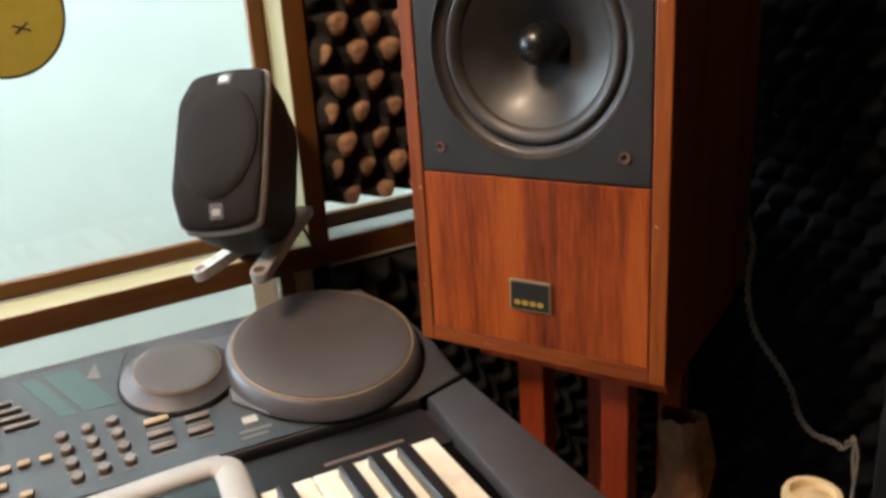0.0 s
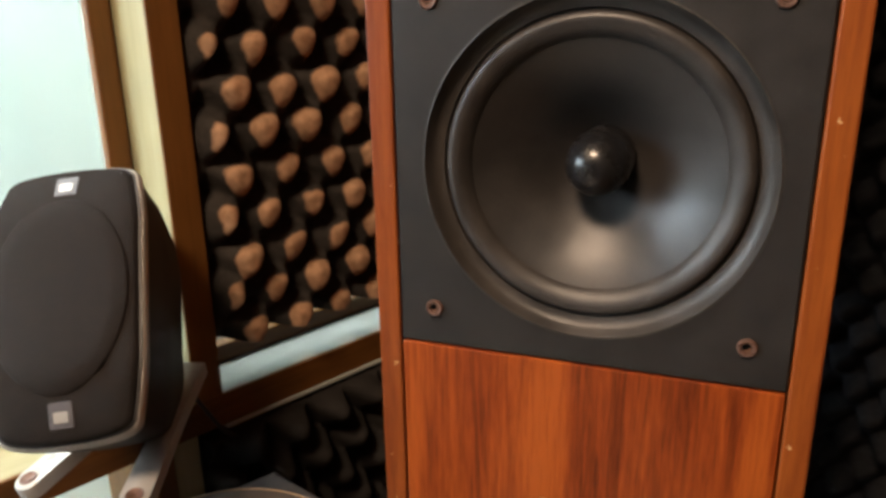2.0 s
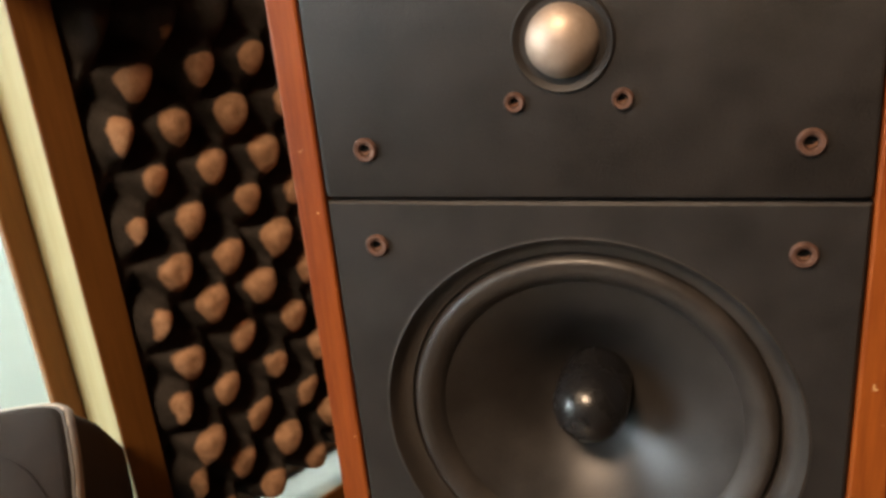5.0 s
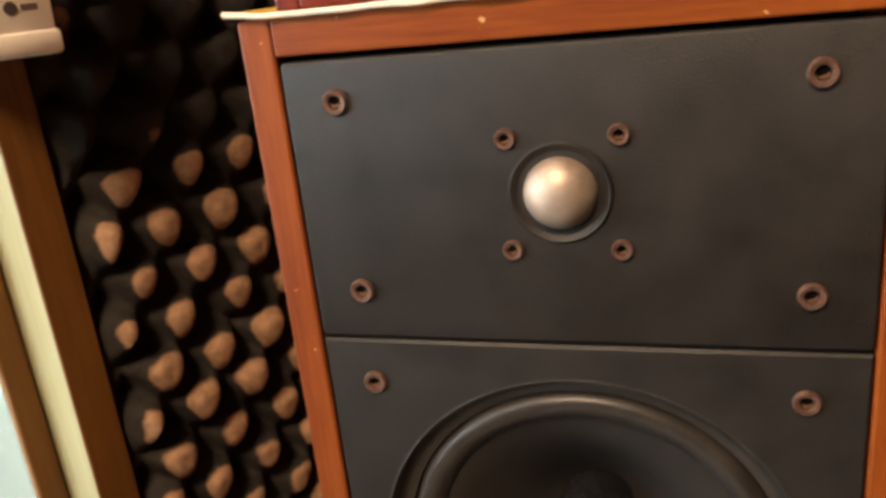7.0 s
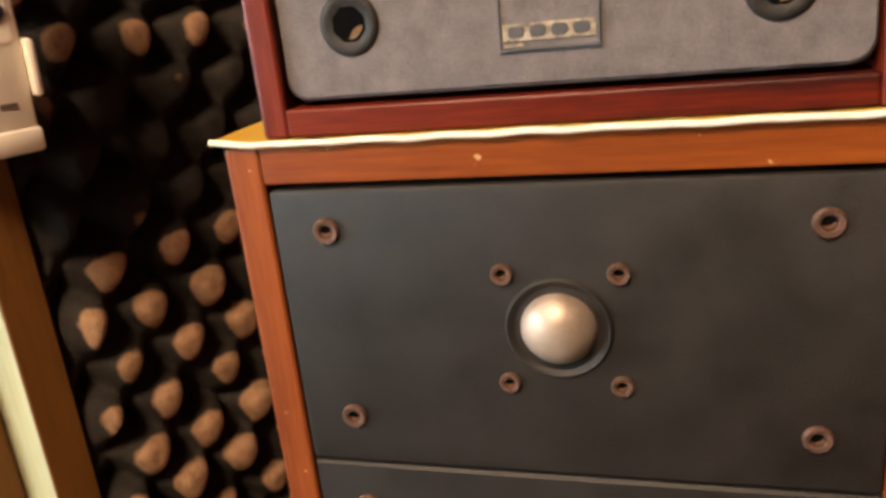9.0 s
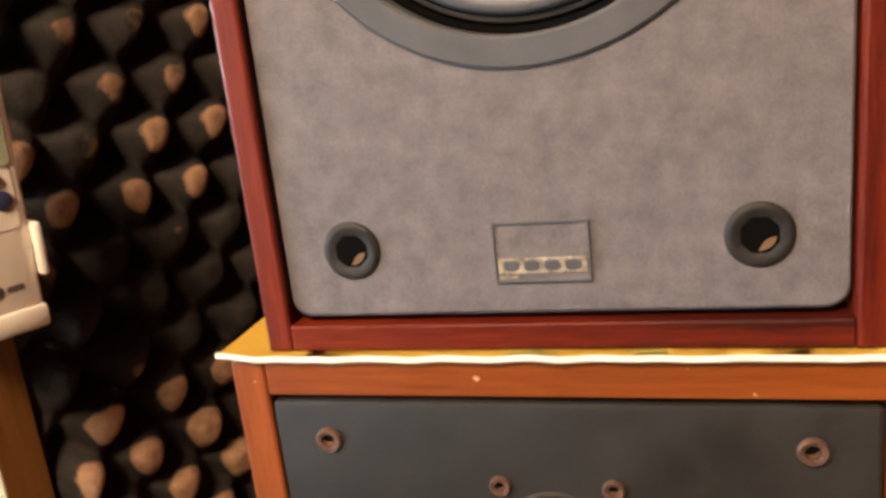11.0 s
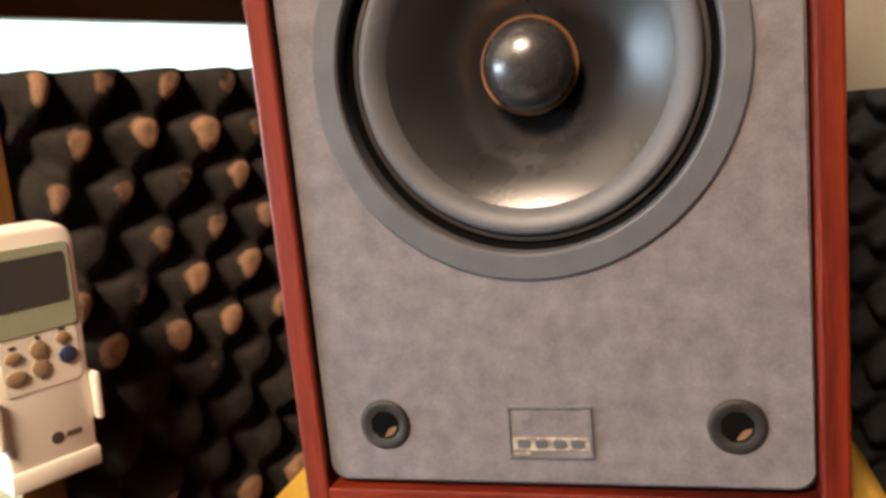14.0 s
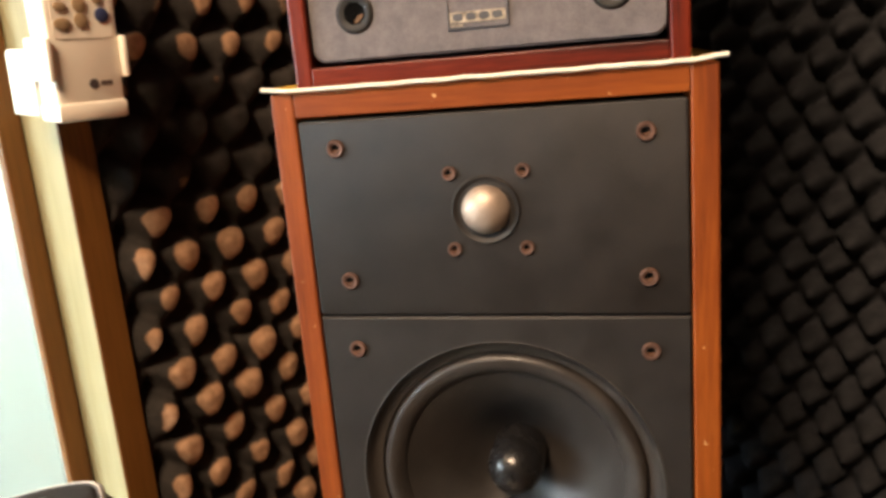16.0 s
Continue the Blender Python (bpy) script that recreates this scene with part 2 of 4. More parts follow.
SATGRILLE = speckled("brown_black_grille", (0.010, 0.0078, 0.0070), (0.018, 0.0140, 0.0122), 0.85, 120, 2500, 0.8, spec=0.2)
SATBODY = mat("black_satellite_plastic", (0.006, 0.006, 0.007), 0.55)
SILVER = speckled("silver_plastic", (0.33, 0.32, 0.30), (0.40, 0.39, 0.37), 0.35, 60, 900, 0.05, metal=0.3)
REMOTE = speckled("aged_cream_plastic", (0.82, 0.77, 0.66), (0.86, 0.81, 0.70), 0.42, 40, 1200, 0.12)
LCDRIM = speckled("grey_green_bezel", (0.33, 0.38, 0.26), (0.37, 0.42, 0.29), 0.4, 60, 900, 0.05)
LCD = mat("dark_lcd", (0.055, 0.06, 0.058), 0.2)
RBUTTON = speckled("tan_rubber_button", (0.30, 0.21, 0.12), (0.36, 0.26, 0.15), 0.5, 100, 900, 0.1)
RBLUE = mat("blue_rubber_button", (0.03, 0.045, 0.12), 0.5)
RDARK = mat("dark_print", (0.06, 0.05, 0.05), 0.5)
STICKER = speckled("mustard_sticker", (0.42, 0.36, 0.045), (0.48, 0.41, 0.06), 0.5, 40, 500, 0.05)
CABLE = mat("black_cable_rubber", (0.012, 0.012, 0.012), 0.45)
CABLE2 = mat("grey_twisted_wire", (0.46, 0.44, 0.39), 0.35)
CREAMTUBE = speckled("cream_cardboard", (0.66, 0.52, 0.30), (0.72, 0.58, 0.35), 0.6, 40, 500, 0.1)
BLUEGREY = speckled("faded_blue_plastic", (0.06, 0.11, 0.15), (0.09, 0.15, 0.19), 0.5, 60, 700, 0.1)
ORANGE = speckled("yellow_orange_plastic", (0.62, 0.33, 0.03), (0.68, 0.38, 0.05), 0.45, 60, 700, 0.1)
GLASS = mat("window_glass", (0.95, 1.0, 0.98), 0.02)
GLASS.node_tree.nodes["Principled BSDF"].inputs["Transmission Weight"].default_value = 1.0
GLASS.node_tree.nodes["Principled BSDF"].inputs["IOR"].default_value = 1.45

# ---- building helpers ----


def finish(bm, smooth=None):
    bmesh.ops.recalc_face_normals(bm, faces=bm.faces)
    for f in bm.faces:
        f.smooth = smooth is not None
    if smooth is not None:
        for e in bm.edges:
            if len(e.link_faces) == 2 and e.calc_face_angle(0) > radians(smooth):
                e.smooth = False
    return bm


def part(name, bm, material, parent=None, label="", smooth=None, m=None):
    finish(bm, smooth)
    me = bpy.data.meshes.new(name)
    bm.to_mesh(me)
    bm.free()
    me.materials.append(material)
    ob = new(name, me)
    if parent is not None:
        ob.parent = parent
    if m is not None:
        ob.matrix_basis = m
    if label:
        tagged(ob, label)
    return ob


def thing(name, label, category, m=None, group="", kind=""):
    ob = new(name)
    ob.empty_display_size = 0.02
    if m is not None:
        ob.matrix_basis = m
    return tagged(ob, label, category, group, kind)


def add_box(bm, x0, x1, y0, y1, z0, z1, bevel=0.0, seg=2):
    r = bmesh.ops.create_cube(bm, size=1.0, matrix=Matrix.Translation(((x0 + x1) / 2, (y0 + y1) / 2, (z0 + z1) / 2)) @ Matrix.Diagonal((x1 - x0, y1 - y0, z1 - z0, 1)))
    if bevel:
        edges = {e for v in r["verts"] for e in v.link_edges}
        bmesh.ops.bevel(bm, geom=list(edges), offset=bevel, segments=seg, affect="EDGES", profile=0.5)
    return bm


def box(x0, x1, y0, y1, z0, z1, bevel=0.0, seg=2):
    return add_box(bmesh.new(), x0, x1, y0, y1, z0, z1, bevel, seg)


def lathe(profile, m, seg=64, caps=True, close=False):
    """Turn (radius, height) pairs round the local z axis."""
    bm = bmesh.new()
    rings = []
    for r, h in profile:
        if r < 1e-6:
            rings.append([bm.verts.new(m @ Vector((0, 0, h)))])
        else:
            rings.append([bm.verts.new(m @ Vector((r * math.cos(2 * math.pi * k / seg), r * math.sin(2 * math.pi * k / seg), h))) for k in range(seg)])
    pairs = list(zip(rings, rings[1:])) + ([(rings[-1], rings[0])] if close else [])
    for a, b in pairs:
        for k in range(seg):
            n = (k + 1) % seg
            if len(a) == 1 and len(b) > 1:
                bm.faces.new((a[0], b[k], b[n]))
            elif len(b) == 1 and len(a) > 1:
                bm.faces.new((a[k], b[0], a[n]))
            elif len(a) > 1:
                bm.faces.new((a[k], b[k], b[n], a[n]))
    return bm


def tube(points, radius, seg=10, taper=None):
    """A round cord along points."""
    bm = bmesh.new()
    pts = [Vector(p) for p in points]
    rings = []
    up = Vector((0.13, 0.21, 0.97)).normalized()
    for k, p in enumerate(pts):
        d = (pts[min(k + 1, len(pts) - 1)] - pts[max(k - 1, 0)]).normalized()
        a = d.cross(up).normalized()
        b = d.cross(a)
        r = radius if taper is None else radius * taper[k]
        rings.append([bm.verts.new(p + r * (math.cos(2 * math.pi * j / seg) * a + math.sin(2 * math.pi * j / seg) * b)) for j in range(seg)])
    for a, b in zip(rings, rings[1:]):
        for j in range(seg):
            bm.faces.new((a[j], b[j], b[(j + 1) % seg], a[(j + 1) % seg]))
    bm.faces.new(rings[0])
    bm.faces.new(rings[-1][::-1])
    return bm


def smooth_line(points, steps=10):
    """A curve through points."""
    p = [Vector(q) for q in points]
    p = [2 * p[0] - p[1]] + p + [2 * p[-1] - p[-2]]
    out = []
    for k in range(1, len(p) - 2):
        for s in range(steps):
            t = s / steps
            out.append(0.5 * (2 * p[k] + (p[k + 1] - p[k - 1]) * t + (2 * p[k - 1] - 5 * p[k] + 4 * p[k + 1] - p[k + 2]) * t * t + (3 * p[k] - p[k - 1] - 3 * p[k + 1] + p[k + 2]) * t ** 3))
    out.append(p[-2])
    return out


def prism(outline, z0, z1, bevel=0.0, seg=2, m=None):
    """An outline in x, y raised from z0 to z1, its upper rim rounded."""
    bm = bmesh.new()
    lo = [bm.verts.new((x, y, z0)) for x, y in outline]
    hi = [bm.verts.new((x, y, z1)) for x, y in outline]
    n = len(outline)
    bm.faces.new(lo[::-1])
    top = bm.faces.new(hi)
    for k in range(n):
        bm.faces.new((lo[k], lo[(k + 1) % n], hi[(k + 1) % n], hi[k]))
    if bevel:
        bmesh.ops.bevel(bm, geom=list(top.edges), offset=bevel, segments=seg, affect="EDGES", profile=0.5)
    if m is not None:
        bm.transform(m)
    return bm


def rounded(w, h, r, n=6, cx=0.0, cy=0.0):
    out = []
    for sx, sy, a0 in ((1, 1, 0), (-1, 1, 90), (-1, -1, 180), (1, -1, 270)):
        for k in range(n + 1):
            a = radians(a0 + 90 * k / n)
            out.append((cx + sx * (w / 2 - r) + r * math.cos(a), cy + sy * (h / 2 - r) + r * math.sin(a)))
    return out


def ellipse(rx, ry, n=48, cx=0.0, cy=0.0):
    return [(cx + rx * math.cos(2 * math.pi * k / n), cy + ry * math.sin(2 * math.pi * k / n)) for k in range(n)]


FRONT = pose(0, 0, 0, 90)  # local z comes out of a front that faces -y; local x right, local y up

# ---- the wall with the window: x along the wall, -y into the room ----
WALL_TURN = 25.0
WALL = pose(-0.285, 0.085, 0, 0, 0, 90 - WALL_TURN)
SILL_Z, SILL_B = 0.845, 0.819
HEAD_Z = 1.516
LEFT_END, RIGHT_END = -1.6, 0.62

wall_w = thing("wall_west", "pale green painted wall with a timber window frame", "wall", WALL, kind="structure")
part("wall_below", box(LEFT_END, -0.060, 0.003, 0.16, 0.0, 0.30), WALLPAINT, wall_w)
part("wall_below", box(LEFT_END, LEFT_END + 0.2, 0.003, 0.16, 0.30, SILL_B), WALLPAINT, wall_w)
part("lower_post", box(-0.0595, -0.0435, 0.0, 0.10, 0.0, SILL_B - 0.001, 0.001), TRIM, wall_w, "timber post in the shaded brown tone")
part("lower_post", box(-0.0430, -0.0215, 0.003, 0.10, 0.0, SILL_B - 0.001, 0.001), PALE, wall_w, "timber post in the lit pale tone")
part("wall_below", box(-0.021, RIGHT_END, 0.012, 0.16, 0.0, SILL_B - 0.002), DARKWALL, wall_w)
part("wall_above", box(LEFT_END, RIGHT_END, 0.012, 0.16, HEAD_Z + 0.03, 2.45), WALLPAINT, wall_w)
part("wall_end", box(LEFT_END, LEFT_END + 0.2, 0.013, 0.159, SILL_B, HEAD_Z + 0.03), WALLPAINT, wall_w)

window = thing("window_1", "timber window with a bright fixed pane", "window", WALL, kind="structure")
X0 = LEFT_END + 0.2
part("window_sill", box(0.0008, 0.60, 0.002, 0.05, SILL_B + 0.002, SILL_Z, 0.0015), GREYSILL, window, "bay sill coloured grey-green for its shade")
part("window_sill", box(X0, 0.0, 0.002, 0.05, SILL_B + 0.002, SILL_Z, 0.0015), PALE_X, window, "timber sill in the lit pale tone")
part("sill_front", box(X0, 0.60, -0.001, 0.002, SILL_B, SILL_Z, 0.0008), TRIM_X, window)
part("sill_strip", box(0.0008, 0.60, -0.0025, 0.011, SILL_B - 0.0035, SILL_B - 0.0002, 0.0006), GREYSILL, window, "thin pale strip under the sill")
part("post", box(-0.0215, 0.000, 0.002, 0.06, SILL_Z, HEAD_Z, 0.001), PALE, window, "timber jamb in the lit pale tone")
part("post_front", box(-0.022, 0.0005, -0.001, 0.002, SILL_Z, HEAD_Z, 0.0008), TRIM, window)
part("bead", box(-0.039, -0.022, 0.048, 0.058, SILL_Z, HEAD_Z, 0.002), TRIM, window)
part("bead", box(X0, -0.039, 0.048, 0.058, SILL_Z, 0.862, 0.002), TRIM_X, window)
part("bead", box(0.0008, 0.60, 0.046, 0.058, SILL_Z, 0.861, 0.0015), TRIM_X, window)
part("bead", box(0.0008, 0.60, 0.046, 0.058, 1.498, HEAD_Z, 0.0015), TRIM_X, window)
part("bead", box(X0, -0.039, 0.048, 0.058, 1.498, HEAD_Z, 0.002), TRIM_X, window)
part("head", box(X0, 0.60, 0.002, 0.06, HEAD_Z, HEAD_Z + 0.03, 0.0015), PALE_X, window)
part("head_front", box(X0, 0.60, -0.001, 0.002, HEAD_Z, HEAD_Z + 0.03, 0.0008), TRIM_X, window)
pane = part("pane", box(X0, -0.0385, 0.0585, 0.0625, SILL_Z - 0.005, HEAD_Z), GLASS, window, "clear glass pane")
pane.visible_shadow = False
pane_b = part("pane", box(-0.022, 0.60, 0.0585, 0.0625, SILL_Z - 0.005, HEAD_Z), GLASS, window, "clear glass pane behind the foam")
pane_b.visible_shadow = False

pane_c = part("pane", box(X0, -0.060, 0.006, 0.010, 0.295, SILL_B + 0.001), GLASS, window, "clear lower pane under the sill")
pane_c.visible_shadow = False

# the bright room behind the glass
back = thing("wall_next_room", "white wall of the bright room behind the glass", "wall", WALL, kind="structure")
part("surface", box(-0.7, 0.75, 0.9, 1.0, 0.0, 2.45), WHITEWALL, back)
part("surface", box(0.6, 0.75, 0.16, 0.9, 0.0, 2.45), WHITEWALL, back)
part("surface", box(-0.7, -0.6, 1.0, 2.75, 0.0, 2.45), WHITEWALL, back)
part("surface", box(-3.7, -0.6, 2.75, 2.85, 0.0, 2.45), WHITEWALL, back)
part("surface", box(-3.7, -3.6, 0.17, 2.75, 0.0, 2.45), WHITEWALL, back)
part("surface", box(-3.7, -1.7, 0.07, 0.17, 0.0, 2.45), WHITEWALL, back)

# ---- egg-crate foam ----
PITCH_U, PITCH_Z, ROW0, COL0 = 0.0395, 0.0296, 1.1285, 0.0240


def foam_sheet(u0, u1, z0, z1, depth, seed, step=0.0028, slim=1.0, flat=0.20, row0=ROW0, col0=COL0):
    """Egg-crate foam: staggered blunt pegs, wide above and pointed below, joined by soft saddles."""
    rnd = random.Random(seed)
    nu, nz = int((u1 - u0) / step) + 1, int((z1 - z0) / step) + 1
    us, zs = np.linspace(u0, u1, nu), np.linspace(z0, z1, nz)
    U, Z = np.meshgrid(us, zs)
    H = np.zeros_like(U)
    k0, k1 = int((z0 - row0) / PITCH_Z) - 1, int((z1 - row0) / PITCH_Z) + 1
    for k in range(k0, k1 + 1):
        j0, j1 = int((u0 - col0) / PITCH_U) - 2, int((u1 - col0) / PITCH_U) + 2
        for j in range(j0, j1 + 1):
            cu = col0 + 0.006 + 0.005 * min(1, max(0, (row0 + PITCH_Z * k - 1.08) / 0.2)) + PITCH_U * (j + 0.5 * (k % 2)) + rnd.uniform(-0.0018, 0.0018)
            cz = row0 + PITCH_Z * k + rnd.uniform(-0.0018, 0.0018)
            tall = depth * rnd.uniform(0.90, 1.06)
            big = rnd.uniform(0.92, 1.08)
            lean = math.tan(radians(7 + rnd.uniform(-9, 9)))
            i0, i1 = np.searchsorted(zs, cz - 0.048), np.searchsorted(zs, cz + 0.048)
            a0, a1 = np.searchsorted(us, cu - 0.048), np.searchsorted(us, cu + 0.048)
            if i0 >= i1 or a0 >= a1:
                continue
            dz = Z[i0:i1, a0:a1] - cz
            du = U[i0:i1, a0:a1] - cu - lean * dz
            wide = (0.0258 * (1 + 0.27 * np.tanh(dz / 0.009))) * big * slim
            r = np.hypot(du / wide, dz / (slim * np.where(dz > 0, 0.0245, 0.0318)))
            q = np.clip((r - flat) / (1 - flat), 0, 1)
            H[i0:i1, a0:a1] += (tall * (1 - q * q * (3 - 2 * q))) ** 3
    H = H ** (1 / 3)
    H *= 0.4 + 0.6 * np.clip((U - u0) / 0.013, 0, 1)
    bm = bmesh.new()
    grid = [[bm.verts.new((U[i, j], depth - H[i, j] + 0.0010 * noise.noise((U[i, j] * 90, Z[i, j] * 90, seed)) + 0.0016 * noise.noise((U[i, j] * 24, Z[i, j] * 24, seed + 5)), Z[i, j])) for j in range(nu)] for i in range(nz)]
    for i in range(nz - 1):
        for j in range(nu - 1):
            bm.faces.new((grid[i][j], grid[i][j + 1], grid[i + 1][j + 1], grid[i + 1][j]))
    # the sheet's cut sides
    rim = [grid[0][j] for j in range(nu)] + [grid[i][-1] for i in range(1, nz)] + [grid[-1][j] for j in range(nu - 2, -1, -1)] + [grid[i][0] for i in range(nz - 2, 0, -1)]
    backs = [bm.verts.new((v.co.x, depth + 0.012, v.co.z)) for v in rim]
    for k in range(len(rim)):
        n = (k + 1) % len(rim)
        bm.faces.new((rim[k], backs[k], backs[n], rim[n]))
    bm.faces.new(backs)
    return bm


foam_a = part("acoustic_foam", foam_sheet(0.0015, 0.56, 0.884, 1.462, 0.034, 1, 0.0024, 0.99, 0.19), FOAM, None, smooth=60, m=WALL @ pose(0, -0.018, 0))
tagged(foam_a, "charcoal egg-crate acoustic foam sheet filling the framed bay", "acoustic foam", "foam sheets")
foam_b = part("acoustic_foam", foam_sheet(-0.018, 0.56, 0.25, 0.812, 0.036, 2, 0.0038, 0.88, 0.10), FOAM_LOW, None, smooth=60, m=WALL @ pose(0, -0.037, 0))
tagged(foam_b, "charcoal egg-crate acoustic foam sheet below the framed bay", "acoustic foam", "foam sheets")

# back wall, square to the window wall
BACK = WALL @ pose(0.62, 0, 0, 0, 0, -90)
wall_n = thing("wall_north", "plain cream wall behind the foam", "wall", BACK, kind="structure")
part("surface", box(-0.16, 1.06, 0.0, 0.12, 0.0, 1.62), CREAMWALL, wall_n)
# rest of the cream wall, out of view, darkened to cut its bounce
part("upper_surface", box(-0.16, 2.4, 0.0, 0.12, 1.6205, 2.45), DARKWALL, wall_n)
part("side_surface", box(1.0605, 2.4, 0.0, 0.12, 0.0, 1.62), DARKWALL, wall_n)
foam_c = part("acoustic_foam", foam_sheet(0.0, 1.05, 0.30, 1.405, 0.036, 3, 0.0036, 0.86, 0.06), FOAM_DARK, None, smooth=60, m=BACK @ pose(0, -0.049, 0))
tagged(foam_c, "charcoal egg-crate acoustic foam sheet in the dim corner", "acoustic foam", "foam sheets")

# unseen walls and ceiling added to close the room, dark against bounce light
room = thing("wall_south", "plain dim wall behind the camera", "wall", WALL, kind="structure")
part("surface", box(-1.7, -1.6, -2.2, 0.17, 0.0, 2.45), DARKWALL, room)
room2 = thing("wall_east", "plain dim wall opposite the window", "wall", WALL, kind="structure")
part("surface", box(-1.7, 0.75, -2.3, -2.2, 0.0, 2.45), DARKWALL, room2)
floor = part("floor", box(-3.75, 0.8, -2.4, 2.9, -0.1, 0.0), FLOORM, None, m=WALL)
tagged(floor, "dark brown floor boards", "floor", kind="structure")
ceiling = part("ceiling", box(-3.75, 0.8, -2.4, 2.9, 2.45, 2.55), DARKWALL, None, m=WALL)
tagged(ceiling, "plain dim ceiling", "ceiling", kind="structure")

# ---- loudspeakers ----


def plate(w0, w1, h0, h1, t, cx, cy, r, n=96, corner=0.0):
    """A flat panel, front at local z = 0 and t thick, with a round opening, rounded corners and an eased rim."""
    def inside(x, y):
        dx, dy = max(w0 + corner - x, x - w1 + corner, 0), max(h0 + corner - y, y - h1 + corner, 0)
        return math.hypot(dx, dy) <= corner if dx and dy else w0 <= x <= w1 and h0 <= y <= h1

    def far(c, s):
        lo, hi = r, 1.0
        for _ in range(40):
            q = (lo + hi) / 2
            lo, hi = (q, hi) if inside(cx + q * c, cy + q * s) else (lo, q)
        return lo

    angles = [2 * math.pi * k / n for k in range(n)]
    for x in (w0, w1):
        for y in (h0, h1):
            mid = math.atan2(y - cy, x - cx)
            wide = 1.2 * corner / math.hypot(x - cx, y - cy)
            angles += [(mid + wide * k / 8) % (2 * math.pi) for k in range(-8, 9)] if corner else [mid % (2 * math.pi)]
    angles = sorted(set(angles))
    bm = bmesh.new()
    rings = [[], [], [], [], []]
    for a in angles:
        c, s = math.cos(a), math.sin(a)
        reach = far(c, s)
        for k, (q, z) in enumerate(((r, -t), (r, 0), (reach - 0.0012, 0), (reach, -0.0010), (reach, -t))):
            rings[k].append(bm.verts.new((cx + q * c, cy + q * s, z)))
    m = len(angles)
    for k in range(5):
        a, b = rings[k], rings[(k + 1) % 5]
        for i in range(m):
            bm.faces.new((a[i], a[(i + 1) % m], b[(i + 1) % m], b[i]))
    bm.transform(FRONT)
    return bm


def front(x, y, z):
    """Local z out of a front at depth y, centred on x and height z."""
    return pose(x, y, z) @ FRONT


SCREW_MESH = {}


def screw(parent, x, y, z, r=0.0047):
    """A recessed hex screw: a worn rim, a dark socket, an orange glint painted inside."""
    if r not in SCREW_MESH:
        o = part("screw", lathe([(r, -0.001), (r, 0.0008), (r * 0.86, 0.0016), (r * 0.56, 0.0014), (r * 0.48, 0.0008), (r * 0.48, -0.001)], FRONT, 20), SCREW, parent, smooth=40)
        s = part("socket", lathe([(r * 0.48, 0.0004), (r * 0.3, 0.0003), (0, 0.0003)], FRONT, 6), HOLE, o)
        # lower crescent coloured as light caught on the socket's inner wall
        part("socket_floor", prism([(0.40 * r * math.cos(radians(a)), 0.40 * r * math.sin(radians(a))) for a in range(-165, 16, 20)] + [(0.1 * r, -0.12 * r), (-0.25 * r, -0.2 * r)], 0.0004, 0.0006, 0, 1, FRONT), GLINT, s, "orange-brown glint painted in the socket")
        SCREW_MESH[r] = (o.data, s.data, s.children[0].data)
    else:
        o = new("screw", SCREW_MESH[r][0])
        o.parent = parent
        s = new("socket", SCREW_MESH[r][1])
        s.parent = o
        f = new("socket_floor", SCREW_MESH[r][2])
        f.parent = s
    o.matrix_basis = pose(x, y, z) @ pose(0, 0, 0, 0, random.uniform(-25, 25), 0)
    return o


def carcass(parent, half, height, deep, edge, mx, mz, bevel=0.0012, y0=0.0):
    """Side, top, bottom and back boards round a front."""
    part("side_board", box(-half, -half + edge, y0, deep, 0, height, bevel), mz, parent)
    part("side_board", box(half - edge, half, y0, deep, 0, height, bevel), mz, parent)
    part("top_board", box(-half + edge, half - edge, y0 + 0.0002, deep - 0.0004, height - edge, height - 0.0003, bevel * 0.6), mx, parent)
    part("bottom_board", box(-half + edge, half - edge, y0 + 0.0002, deep - 0.0004, 0.0003, edge, bevel * 0.6), mx, parent)
    part("back_board", box(-half + edge, half - edge, deep - 0.016, deep - 0.002, edge, height - edge), BAFFLE, parent)


big = thing("loudspeaker", "walnut floor-standing monitor loudspeaker with black baffles, on a wooden stand", "loudspeaker", pose(0, -0.003, 0.802), "loudspeakers")
tagged(big, group="loudspeakers")
carcass(big, 0.110, 0.4685, 0.262, 0.0128, WALNUT_X, WALNUT_Z, y0=0.0026)
part("front_panel", box(-0.0962, 0.0962, 0.003, 0.016, 0.0132, 0.1535, 0.0008), WALNUT, big, "figured red walnut veneer panel")
low = part("lower_baffle", plate(-0.0965, 0.0965, 0.1545, 0.3480, 0.012, 0.001, 0.252, 0.0832), BAFFLE, big, "black moulded baffle")
low.matrix_basis = pose(0, 0.003, 0)
part("upper_baffle", prism(rounded(0.193, 0.1040, 0.002, 3), 0, 0.0125, 0.0012, 2, front(0, 0.0155, 0.4015)), BAFFLE, big, "black baffle plate", smooth=30)
part("backing", box(-0.0965, 0.0965, 0.06, 0.07, 0.013, 0.453), HOLE, big)
woof = part("woofer", lathe([(0.0831, 0.0), (0.0822, 0.0002), (0.0812, -0.0012), (0.0800, -0.0045), (0.0770, -0.0068), (0.0742, -0.0072), (0.0735, -0.0110)], front(0.001, 0.003, 0.252), 96), SURROUND, big, "black moulded woofer ring", smooth=35)
part("surround", lathe([(0.0736, -0.0105), (0.0730, -0.0075), (0.0720, -0.0056), (0.0705, -0.0046), (0.0685, -0.0046), (0.0655, -0.0058), (0.0630, -0.0078), (0.0612, -0.0098), (0.0606, -0.0112)], front(0.001, 0.003, 0.252), 96), SURROUND, woof, "rubber roll surround", smooth=60)
